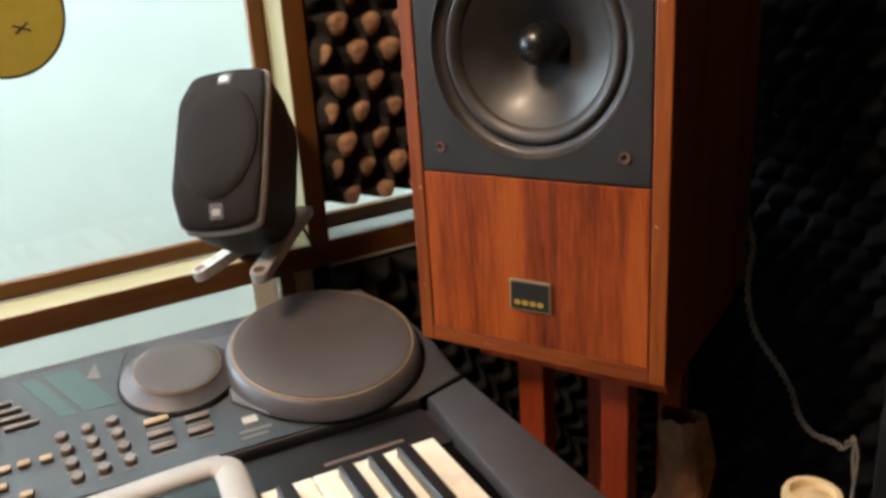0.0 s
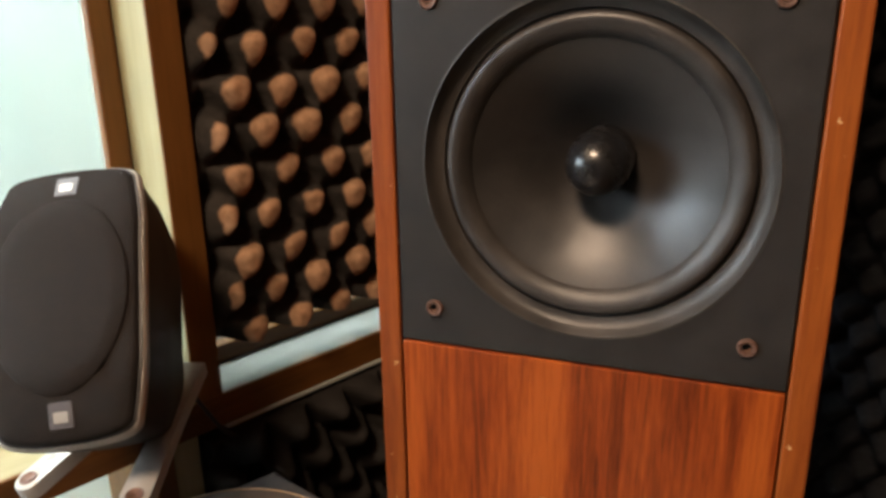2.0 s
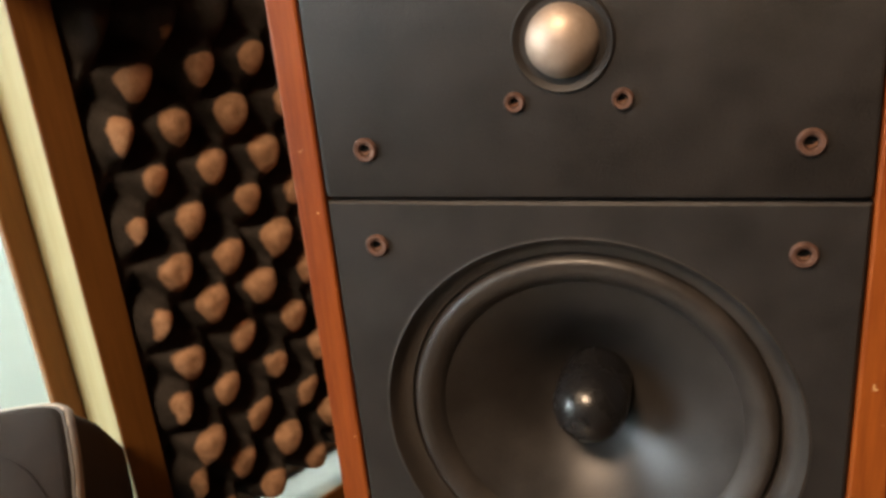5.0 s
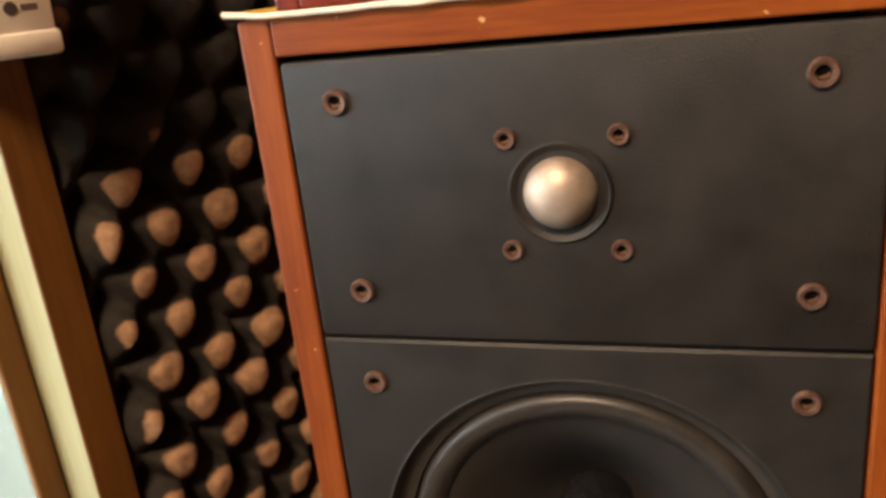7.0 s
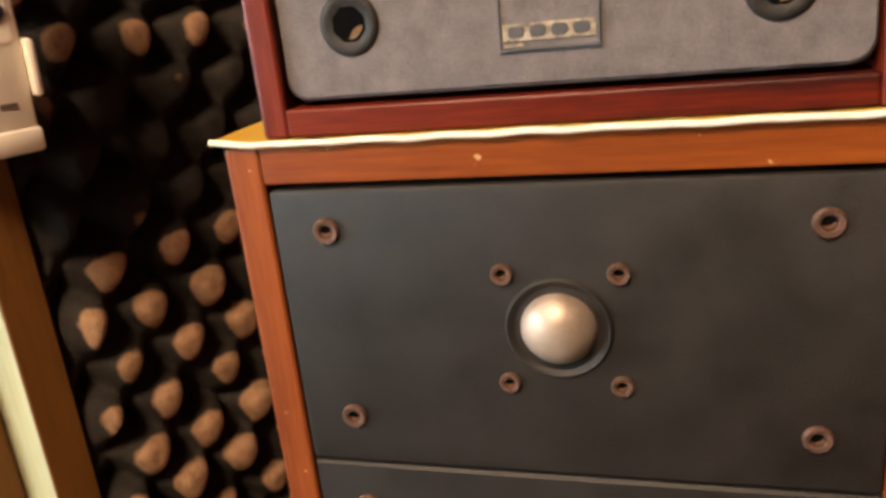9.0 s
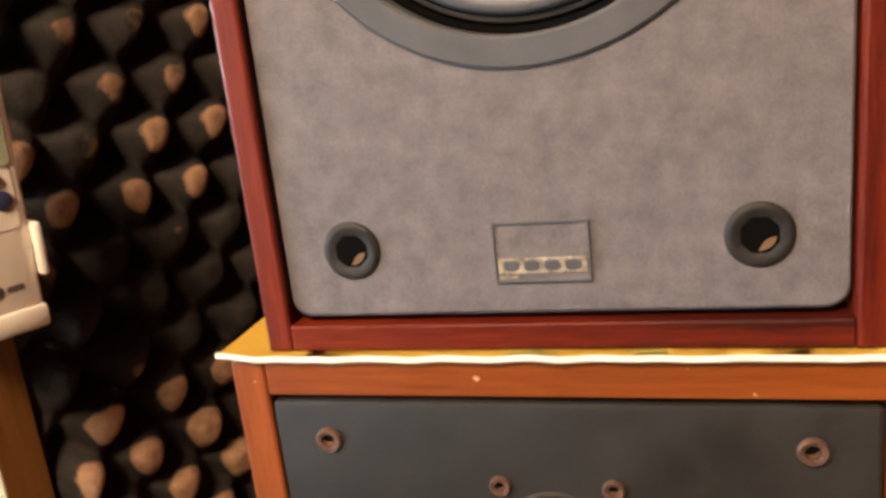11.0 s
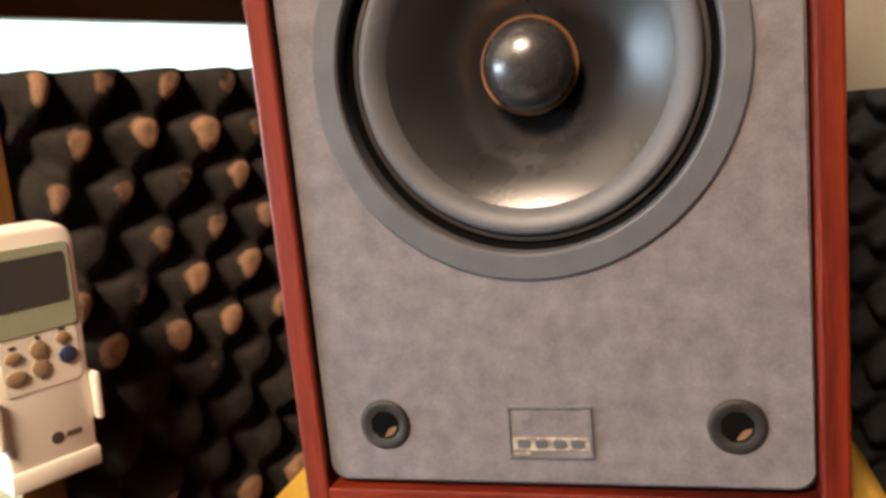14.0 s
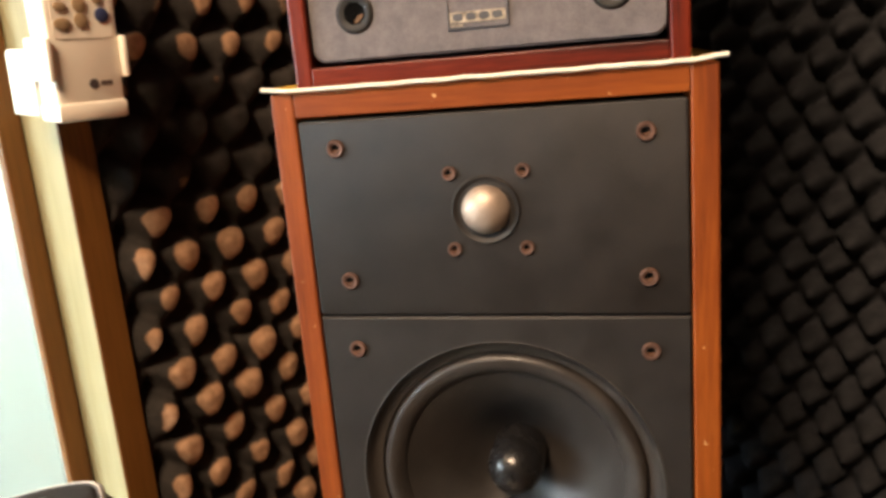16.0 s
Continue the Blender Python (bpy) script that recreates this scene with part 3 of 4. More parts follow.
part("cone", lathe([(0.0608, -0.0108), (0.056, -0.0132), (0.048, -0.0180), (0.038, -0.0255), (0.028, -0.0340), (0.018, -0.0425), (0.012, -0.046)], front(0.001, 0.003, 0.252), 96), CONE, woof, "satin black polymer cone", smooth=60)
part("phase_plug", lathe([(0.0155, -0.045), (0.0160, -0.030), (0.0158, -0.022), (0.0148, -0.0165), (0.0125, -0.0115), (0.0088, -0.0078), (0.0045, -0.0058), (0, -0.0052)], front(0.001, 0.003, 0.252), 64), PLUG, woof, "glossy black phase plug", smooth=60)
tw = part("tweeter", lathe([(0.0176, 0.0002), (0.0168, 0.0012), (0.0150, 0.0004), (0.0130, -0.0022), (0.0118, -0.0025)], front(-0.0012, 0.003, 0.4045), 64), BAFFLE, big, "black tweeter ring", smooth=40)
part("dome", lathe([(0.0128, -0.0024), (0.0124, 0.0004), (0.0110, 0.0032), (0.0083, 0.0056), (0.0052, 0.0073), (0.0022, 0.0080), (0, 0.0081)], front(-0.0012, 0.003, 0.4045), 48), DOME, tw, "pale aluminium dome", smooth=60)
for x in (-0.0772, 0.0772):
    for z in (0.439, 0.3685, 0.330, 0.175):
        screw(big, x, 0.003, z)
for x in (-0.0185, 0.0185):
    for z in (0.4235, 0.3845):
        screw(big, x, 0.003, z, 0.0037)
plaque = part("badge", prism(rounded(0.037, 0.0265, 0.0012, 3), 0, 0.0022, 0.0006, 2, front(-0.0005, 0.003, 0.0575)), BRASS, big, "small brass-rimmed black badge", smooth=30)
part("face", prism(rounded(0.0335, 0.0230, 0.0008, 3), 0.0022, 0.0026, 0, 1, front(-0.0005, 0.003, 0.0575)), BADGE, plaque)
for k in range(4):
    bm = prism(rounded(0.0052, 0.0042, 0.0012, 3), 0.0026, 0.0030, 0, 1, front(-0.0115 + 0.0068 * k, 0.003, 0.0515))
    part("mark", bm, GOLD, plaque, "plain gold mark")

paper = thing("paper_sheet", "yellow paper sheet with a pale curled edge under the upper loudspeaker", "paper", pose(0, -0.0012, 1.2712))
bm = bmesh.new()
cols, rows_ = 40, 24
top = []
for i in range(rows_ + 1):
    line = []
    for j in range(cols + 1):
        x, y = -0.1135 + 0.227 * j / cols, 0.25 * i / rows_
        edge = max(0.0, 1 - i / 3)
        corner = max(0.0, (abs(x) - 0.098) / 0.0155)
        z = 0.0010 + 0.0002 * edge * noise.noise((x * 60, 1.3, 0)) + 0.0014 * corner ** 2 * (1 if x < 0 else 0.5)
        line.append(bm.verts.new((x, y - 0.0012 * noise.noise((x * 25, 4.0, 0)) * edge, z)))
    top.append(line)
for i in range(rows_):
    for j in range(cols):
        bm.faces.new((top[i][j], top[i][j + 1], top[i + 1][j + 1], top[i + 1][j]))
bmesh.ops.solidify(bm, geom=list(bm.faces), thickness=0.0006)
part("sheet", bm, PAPER, paper, smooth=60)
bm = tube([(v[0], v[1], v[2]) for v in [(-0.1136 + 0.2272 * k / 60, -0.0008 - 0.0008 * noise.noise((k * 0.4, 2, 0)), 0.0005 + 0.0005 * noise.noise((k * 0.3, 7, 0)) + 0.0016 * max(0.0, (abs(k / 30 - 1) - 0.87) / 0.13)) for k in range(61)]], 0.0011, 8)
part("edge", bm, PAPER_EDGE, paper, "frayed white edge", smooth=60)

small = thing("loudspeaker", "mahogany bookshelf loudspeaker with a dusty grey baffle, on yellow paper", "loudspeaker", pose(0.001, 0.003, 1.2724, 0, 0, 0), "loudspeakers")
carcass(small, 0.097, 0.360, 0.235, 0.0092, MAHOG_X, MAHOG_Z)
body = part("baffle", plate(-0.0868, 0.0868, 0.0115, 0.3490, 0.010, -0.001, 0.1608, 0.0730, corner=0.0065), DUSTY, small, "dusty grey-brown moulded baffle")
body.matrix_basis = pose(0, 0.003, 0)
part("backing", box(-0.0875, 0.0875, 0.05, 0.06, 0.010, 0.350), HOLE, small)
w2 = part("woofer", lathe([(0.0734, -0.0005), (0.0733, 0.0009), (0.0726, 0.0014), (0.0648, 0.0014), (0.0640, 0.0006), (0.0636, -0.0075)], front(-0.0015, 0.003, 0.1608), 96), RINGGREY, small, "flat grey woofer ring", smooth=35)
part("gap", lathe([(0.0633, -0.005), (0.0600, -0.0078), (0.0570, -0.0078)], front(-0.001, 0.003, 0.1608), 96), HOLE, w2)
part("step", lathe([(0.0610, -0.0076), (0.0604, -0.0052), (0.0590, -0.0048), (0.0584, -0.0060)], front(-0.001, 0.003, 0.1608), 96), SURROUND, w2, "dark rubber step", smooth=60)
part("surround", lathe([(0.0586, -0.0076), (0.0581, -0.0036), (0.0570, -0.0026), (0.0552, -0.0026), (0.0525, -0.0038), (0.0502, -0.0056), (0.0490, -0.0072)], front(-0.001, 0.003, 0.1608), 96), RINGGREY, w2, "grey rubber surround", smooth=60)
part("cone", lathe([(0.0491, -0.0070), (0.0440, -0.0096), (0.0370, -0.0145), (0.0290, -0.0208), (0.0210, -0.0272), (0.014, -0.0325), (0.011, -0.034)], front(-0.001, 0.003, 0.1608), 96), CONE_GLOSS, w2, "glossy black polymer cone", smooth=60)
part("phase_plug", lathe([(0.0163, -0.034), (0.0165, -0.022), (0.0158, -0.0155), (0.0138, -0.0110), (0.0098, -0.0078), (0.0052, -0.0060), (0, -0.0054)], front(-0.001, 0.003, 0.1608), 64), CAP, w2, "glossy black dust cap", smooth=60)
part("ring", lathe([(0.0168, -0.0235), (0.0175, -0.0205), (0.0173, -0.0194), (0.0165, -0.0196), (0.0163, -0.0225)], front(-0.001, 0.003, 0.1608), 64), COPPER, w2, "thin copper ring", smooth=60)
for x in (-0.0625, 0.0625):
    s = part("grille_socket", lathe([(0.0100, -0.0005), (0.0097, 0.0005), (0.0090, 0.0011), (0.0078, 0.0013), (0.0062, 0.0008), (0.0050, 0.0004)], front(x, 0.003, 0.0343), 32), BAFFLE, small, "dished black grille socket", smooth=45)
    part("hole", prism([(0.0053 * (1 + 0.10 * (k % 2)) * math.cos(2 * math.pi * k / 16), 0.0053 * (1 + 0.10 * (k % 2)) * math.sin(2 * math.pi * k / 16)) for k in range(16)], 0.0003, 0.0006, 0, 1, front(x, 0.003, 0.0343)), HOLE, s)
    part("chipped_wood", prism([(0.0046 * math.cos(radians(q)), 0.0046 * math.sin(radians(q))) for q in range(-96, 7, 13)] + [(0.0024, -0.0010), (0.0014, -0.0016), (0.0006, -0.0028)], 0.0006, 0.0008, 0, 1, front(x, 0.003, 0.0343)), CHIP, s, "bare chipped wood inside the socket")
logo = part("badge", prism(rounded(0.0300, 0.0195, 0.0008, 3), 0, 0.0004, 0.0001, 1, front(-0.0005, 0.003, 0.0318)), DUSTY, small, "embossed grey badge with a worn metal band", smooth=30)
for x0, x1, z0, z1 in ((-0.0155, 0.0145, 0.0407, 0.0416), (-0.0155, 0.0145, 0.0220, 0.0229), (-0.0155, -0.0147, 0.0229, 0.0407), (0.0137, 0.0145, 0.0229, 0.0407)):
    part("rim", box(x0, x1, 0.0019, 0.0026, z0, z1, 0.0002, 1), RINGGREY, logo, "raised grey rim")
part("band", box(-0.0142, 0.0132, 0.0021, 0.00255, 0.0250, 0.0300, 0.0001, 1), WORN, logo, "worn bare metal band")
for k in range(4):
    part("mark", prism(rounded(0.0048, 0.0034, 0.0012, 3), 0.0006, 0.0012, 0.0002, 1, front(-0.0102 + 0.0064 * k, 0.003, 0.0276)), RINGGREY, logo, "plain raised mark")
part("mark", box(-0.0142, -0.0080, 0.0021, 0.00255, 0.0232, 0.0243, 0.0001, 1), WORN, logo, "worn pale mark")

stand = thing("speaker_stand", "red-stained wooden speaker stand with square legs", "speaker stand", pose(0.021, 0.12, 0.0))
part("top_plate", box(-0.085, 0.085, -0.10, 0.11, 0.786, 0.7985, 0.001), STAND_RED, stand)
for x in (-0.0385, 0.0385):
    for y in (-0.08, 0.075):
        part("leg", box(x - 0.012, x + 0.012, y - 0.012, y + 0.012, 0.03, 0.786, 0.0012), STAND_RED, stand)
part("base", box(-0.13, 0.13, -0.13, 0.13, 0.0, 0.03, 0.002), STAND_RED, stand)
part("shelf", box(-0.05, 0.16, -0.066, 0.10, 0.52, 0.532, 0.001), STAND_RED, stand)

# ---- satellite loudspeaker on the window sill ----
v_up = Vector((-0.038, 0.073, 0.102)).normalized()
v_x = Vector((0.935, 0.355, 0)).normalized()
v_up = (v_up - v_x * 0.045).normalized()
v_n = v_x.cross(v_up).normalized()
v_x = v_up.cross(v_n)
SAT = Matrix.Translation(Vector((-0.2705, -0.0565, 0.978)) + 0.0035 * v_up - 0.0008 * v_x) @ Matrix((v_x, v_up, v_n)).transposed().to_4x4()
sat = thing("satellite_loudspeaker", "small black satellite loudspeaker on silver feet, tilted back on the sill", "loudspeaker", SAT)


def loft(sections):
    """Skin over outlines of equal length; each is (outline, z)."""
    bm = bmesh.new()
    rings = [[bm.verts.new((x, y, z)) for x, y in o] for o, z in sections]
    n = len(rings[0])
    for a, b in zip(rings, rings[1:]):
        for k in range(n):
            bm.faces.new((a[k], a[(k + 1) % n], b[(k + 1) % n], b[k]))
    bm.faces.new(rings[0][::-1])
    bm.faces.new(rings[-1])
    return bm


def scaled(o, sx, sy, dy=0.0):
    return [(x * sx, y * sy + dy) for x, y in o]


def sat_outline():
    """Sides that taper towards both ends, ends that bow outwards."""
    half = []
    for k in range(-9, 10):
        y = 0.0705 * k / 9
        half.append((0.0405 - 0.0060 * (max(0.0, abs(y) - 0.040) / 0.0305) ** 1.3, y))
    top = [(0.0325 * math.cos(radians(q)), 0.0722 + 0.0060 * math.sin(radians(q))) for q in range(10, 171, 16)]
    return [(1.05 * x, 1.025 * y) for x, y in half + top + [(-x, -y) for x, y in half] + [(-x, -y) for x, y in top]]


def bent(bm):
    """The front leans back towards its upper and lower ends."""
    for v in bm.verts:
        v.co.z -= 0.30 * max(0.0, abs(v.co.y) - 0.044)
    return bm


OUT = sat_outline()
part("body", bent(loft([(scaled(OUT, 0.66, 0.74), -0.100), (scaled(OUT, 0.86, 0.86), -0.090), (scaled(OUT, 0.97, 0.96), -0.045), (scaled(OUT, 0.985, 0.985), -0.008)])), SATBODY, sat, "black tapered plastic body", smooth=40)
part("band", bent(loft([(scaled(OUT, 0.985, 0.985), -0.0085), (scaled(OUT, 1.03, 1.015), -0.0060), (scaled(OUT, 1.03, 1.015), -0.0010), (scaled(OUT, 1.005, 1.0), 0.0006)])), SILVER, sat, "silver band round the grille", smooth=40)
part("seam", bent(loft([(scaled(OUT, 1.0, 0.996), 0.0004), (scaled(OUT, 0.995, 0.994), 0.0016), (scaled(OUT, 0.97, 0.98), 0.0018)])), SATBODY, sat, "black groove inside the band", smooth=40)
part("grille", bent(loft([(scaled(OUT, 0.965, 0.985), 0.0010), (scaled(OUT, 0.950, 0.975), 0.0042), (scaled(OUT, 0.90, 0.95), 0.0056), (scaled(OUT, 0.75, 0.85), 0.0064), (scaled(OUT, 0.5, 0.6), 0.0070), (scaled(OUT, 0.15, 0.2), 0.0072)])), SATGRILLE, sat, "brown-black cloth grille", smooth=50)
OVAL = ellipse(0.0372, 0.0560, 56)
part("grille_oval", bent(loft([(OVAL, 0.004), (OVAL, 0.0066), (scaled(OVAL, 0.97, 0.98), 0.0078), (scaled(OVAL, 0.75, 0.8), 0.0086), (scaled(OVAL, 0.5, 0.5), 0.0090), (scaled(OVAL, 0.1, 0.1), 0.0092)])), SATGRILLE, sat, "raised oval of the grille", smooth=50)
for y_ in (0.0655, -0.0655):
    em = part("emblem", bent(prism(rounded(0.0125, 0.0135, 0.0012, 3), 0.0045, 0.0070, 0.0004, 1, pose(0.0, y_, 0))), KRIM, sat, "grey square emblem plate")
    part("mark", bent(prism(rounded(0.0075, 0.0055, 0.0006, 3), 0.0070, 0.0076, 0, 1, pose(0.0, y_ - 0.001, 0))), SILVER, em, "plain silver mark")
SAT_INV = SAT.inverted()


def foot(tip, root):
    """A flat silver arm with a rounded, cupped end."""
    tip, root = Vector(tip), Vector(root)
    d = (root - tip)
    long_ = d.length
    a = d.normalized()
    side = a.cross(Vector((0, 0, 1))).normalized()
    m = Matrix.Translation(tip) @ Matrix((side, a, side.cross(a))).transposed().to_4x4()
    o = [(0.0085 * math.cos(radians(t)), 0.0085 * math.sin(radians(t))) for t in range(180, 361, 12)] + [(0.0070, long_ * 0.6), (0.0075, long_), (-0.0075, long_), (-0.0070, long_ * 0.6)]
    f = part("foot", prism(o, -0.010, 0.0, 0.0015, 2, SAT_INV @ m), SILVER, sat, "silver cupped foot", smooth=40)
    part("cup", lathe([(0.0052, 0.0006), (0.0047, 0.0008), (0.0040, 0.0002), (0, 0.0001)], SAT_INV @ m, 24), SCREW, f, smooth=40)


foot((-0.229, -0.072, 0.874), (-0.262, 0.030, 0.902))
foot((-0.317, -0.064, 0.860), (-0.300, 0.010, 0.882))
bm = box(-0.10, -0.045, -0.004, 0.035, SILL_Z + 0.0005, SILL_Z + 0.045, 0.006)
bm.transform(SAT_INV @ WALL)
part("base", bm, SATBODY, sat, smooth=40)

# ---- remote control in its holder on the post ----
REM = WALL @ pose(-0.0234, -0.0585, 1.3225, 94.2, 0, 0)   # x right, y up, z into the room
remote = thing("remote_control", "cream air conditioner remote control in a wall holder on the post", "remote control", REM)
RO = [(x * (1.0 + 0.05 * (y / 0.064)), y + 0.0033) for x, y in rounded(0.045, 0.1225, 0.009, 8)]
part("shell", loft([(scaled(RO, 0.94, 0.98), -0.022), (scaled(RO, 1.0, 1.0), -0.018), (scaled(RO, 1.0, 1.0), -0.005), (scaled(RO, 0.98, 0.993), -0.002), (scaled(RO, 0.95, 0.98), -0.0005), (scaled(RO, 0.90, 0.96), 0.0)]), REMOTE, remote, smooth=50)
scr = part("screen_bezel", prism(rounded(0.0385, 0.0410, 0.003, 4, 0, 0.0355), -0.001, 0.0008, 0.0004, 1), LCDRIM, remote, "grey-green screen bezel")
part("screen", prism(rounded(0.0330, 0.0235, 0.0015, 4, 0, 0.0395), 0.0008, 0.0011), LCD, scr, "dark blank screen")
part("key_field", prism(rounded(0.0365, 0.0270, 0.003, 4, 0, 0.0010), -0.001, 0.0004, 0.0002, 1), REMOTE, remote, "raised cream key field")
for x, y, rx, ry, mt in ((-0.0008, 0.0068, 0.0042, 0.0046, RBUTTON), (-0.0008, -0.0022, 0.0042, 0.0046, RBUTTON), (-0.0125, 0.0058, 0.0040, 0.0028, RBUTTON), (-0.0122, -0.0040, 0.0052, 0.0036, RBUTTON), (0.0108, 0.0098, 0.0032, 0.0030, RBUTTON), (0.0124, 0.0008, 0.0044, 0.0042, RBLUE)):
    part("button", prism(ellipse(rx, ry, 20, x, y), -0.001, 0.0014, 0.0006, 2), mt, remote, smooth=40)
for x, y, w, h in ((-0.0008, 0.0128, 0.0022, 0.0020), (-0.0125, 0.0106, 0.003, 0.0016), (0.0108, 0.0140, 0.003, 0.0014)):
    part("print", prism(rounded(w, h, 0.0004, 2, x, y), 0.0004, 0.0007), RDARK, remote, "small dark print mark")
part("print", prism(ellipse(0.0030, 0.0030, 20, 0.0022, -0.0388), 0, 0.0003), RDARK, remote, "round dark print mark")
part("print", prism(rounded(0.0075, 0.0026, 0.0006, 3, 0.0102, -0.0386), 0, 0.0003), BUTTON, remote, "short dark print bar")
holder = part("holder", box(-0.0230, 0.0230, -0.0575, -0.018, -0.0560, -0.0225, 0.002), REMOTE, remote, "cream plastic wall holder", smooth=40)
for s_ in (-1, 1):
    bm = box(0.0215, 0.0255, -0.0360, -0.0112, -0.024, 0.0035, 0.0018)
    if s_ < 0:
        bm.transform(Matrix.Diagonal((-1, 1, 1, 1)))
    part("clip", bm, REMOTE, remote, "holder clip", smooth=40)
bm = box(-0.0222, 0.0222, -0.0600, -0.0490, -0.0225, 0.0016, 0.0022)
part("tray", bm, REMOTE, remote, "lower lip of the holder", smooth=40)

# ---- electronic keyboard ----
KB = pose(-0.279, 0.127, 0.772, 0, 0, 90 - 31)   # origin: far right corner, x right along its back, y to the back
kb = thing("electronic_keyboard", "charcoal electronic keyboard with drum pads and ivory keys", "keyboard", KB)
KLEN, KDEEP = 0.95, 0.46
part("case", box(-KLEN, -0.001, -KDEEP, -0.010, -0.075, -0.012, 0.006), KBODY, kb, smooth=40)
KP = pose(0, -0.262, 0, 13)   # the rear panel slopes up to the back: y from its front edge


def on_panel(bm):
    bm.transform(KP)
    return bm


def wedge(x0, x1):
    """The housing under the sloping panel."""
    bm = bmesh.new()
    side = [(-0.262, -0.0125), (-0.014, -0.0125), (-0.087, 0.0265), (-0.252, -0.0115)]
    a = [bm.verts.new((x0, y, z)) for y, z in side]
    b = [bm.verts.new((x1, y, z)) for y, z in side]
    bm.faces.new(a)
    bm.faces.new(b[::-1])
    for k in range(4):
        bm.faces.new((a[k], a[(k + 1) % 4], b[(k + 1) % 4], b[k]))
    return bm


part("rear_housing", wedge(-KLEN, -0.034), KBODY, kb)
part("back_panel", on_panel(prism([(-KLEN, 0.001), (-0.052, 0.001), (-0.003, 0.016), (-0.006, 0.066), (-0.016, 0.128), (-0.034, 0.180), (-0.125, 0.177), (-KLEN, 0.155)], -0.013, 0.0, 0.004, 2)), KBODY, kb, smooth=40)
part("control_panel", on_panel(prism([(-KLEN, 0.004), (-0.135, 0.004), (-0.150, 0.020), (-0.190, 0.050), (-0.212, 0.060), (-0.270, 0.095), (-0.276, 0.120), (-0.268, 0.150), (-0.262, 0.164), (-KLEN, 0.147)], 0.0, 0.0010)), KPANEL, kb, "blue-grey control panel")
part("end_block", prism([(-0.058, -KDEEP), (-0.002, -KDEEP), (-0.002, -0.249), (-0.046, -0.264)], -0.013, 0.002, 0.004, 2), KBODY, kb, smooth=40)
part("seam", prism([(-0.052, -0.2635), (-0.001, -0.2475), (-0.001, -0.2455), (-0.052, -0.2615)], -0.012, 0.0012), HOLE, kb, "dark joint between panel and end block")
part("key_bed", box(-KLEN + 0.05, -0.053, -KDEEP + 0.004, -0.265, -0.0125, -0.0105), HOLE, kb)
part("key_rail", box(-KLEN + 0.05, -0.0515, -0.322, -0.2635, -0.0124, -0.0075, 0.001), KBLACK, kb, "black rail behind the keys")
part("print", box(-0.150, -0.085, -0.303, -0.299, -0.0078, -0.0072), BUTTON, kb, "unreadable worn print bar")


def pad(cx, cy, r, skirt, high):
    """A drum pad: a dished skirt round a rubber face, its lip highlight a tan line."""
    p = part("drum_pad", on_panel(lathe([(skirt, -0.002), (skirt, 0.002), (skirt * 0.985, 0.005), (r * 1.06, high * 0.80), (r * 1.015, high * 0.95), (r * 1.00, high)], pose(cx, cy, 0), 72)), KRIM, kb, "round grey drum pad skirt", smooth=40)
    part("pad_rubber", on_panel(lathe([(r * 1.0, high * 0.9), (r * 0.985, high * 1.06), (r * 0.95, high * 1.09), (r * 0.80, high * 1.10), (r * 0.5, high * 1.02), (0, high * 0.98)], pose(cx, cy, 0), 72)), KGREY, p, "grey-brown rubber striking face", smooth=40)
    # highlight along the rubber lip, built as a tan ring
    part("edge_ring", on_panel(lathe([(r * 1.012, high * 0.96), (r * 1.008, high * 1.03), (r * 0.996, high * 1.03), (r * 0.992, high * 0.96)], pose(cx, cy, 0), 72)), RBUTTON, p, "thin tan ring standing for the lip's highlight", smooth=40)
    part("gap", on_panel(lathe([(skirt * 1.025, 0.0), (skirt * 1.02, 0.0016), (skirt * 0.99, 0.0016)], pose(cx, cy, 0), 72)), HOLE, p)


pad(-0.1045, 0.089, 0.079, 0.0885, 0.017)
pad(-0.2275, 0.108, 0.0355, 0.0480, 0.0135)
part("pad_bridge", on_panel(prism([(-0.196, 0.060), (-0.172, 0.030), (-0.165, 0.080), (-0.168, 0.150), (-0.200, 0.150), (-0.188, 0.110)], 0.0, 0.0035, 0.0015, 2)), KRIM, kb, "grey moulding between the drum pads", smooth=40)
for r_ in range(4):
    for c_ in range(3):
        x, y = -0.286 - 0.0185 * c_ + 0.0023 * r_, 0.074 - 0.0163 * r_ - 0.0013 * c_
        b_ = part("button", on_panel(lathe([(0.0052, 0.001), (0.0050, 0.0035), (0.0038, 0.0052), (0, 0.0055)], pose(x, y, 0), 16)), BUTTON, kb, smooth=40)
        part("print", on_panel(box(x - 0.005, x + 0.004, y - 0.0085, y - 0.0066, 0.0010, 0.0013)), CREAMDIM, kb, "unreadable print bar")
for x, y, n in ((-0.2545, 0.0605, 3), (-0.2250, 0.0520, 2)):
    for k in range(n):
        dy = y - 0.0155 * k
        part("button", on_panel(box(x - 0.0095, x + 0.0095, dy - 0.0032, dy + 0.0032, 0.001, 0.0045, 0.0012)), RBUTTON if n == 3 and not k else BUTTON, kb, smooth=40)
        part("print", on_panel(box(x - 0.0085, x + 0.0085, dy - 0.0078, dy - 0.0052, 0.0010, 0.0014)), CREAMDIM, kb, "unreadable pale print bar")
part("print", on_panel(box(-0.193, -0.181, 0.029, 0.037, 0.0010, 0.0014)), CREAMPRINT, kb, "pale print block")
part("print", on_panel(box(-0.199, -0.173, 0.018, 0.022, 0.0010, 0.0014)), CREAMDIM, kb, "unreadable pale print bar")
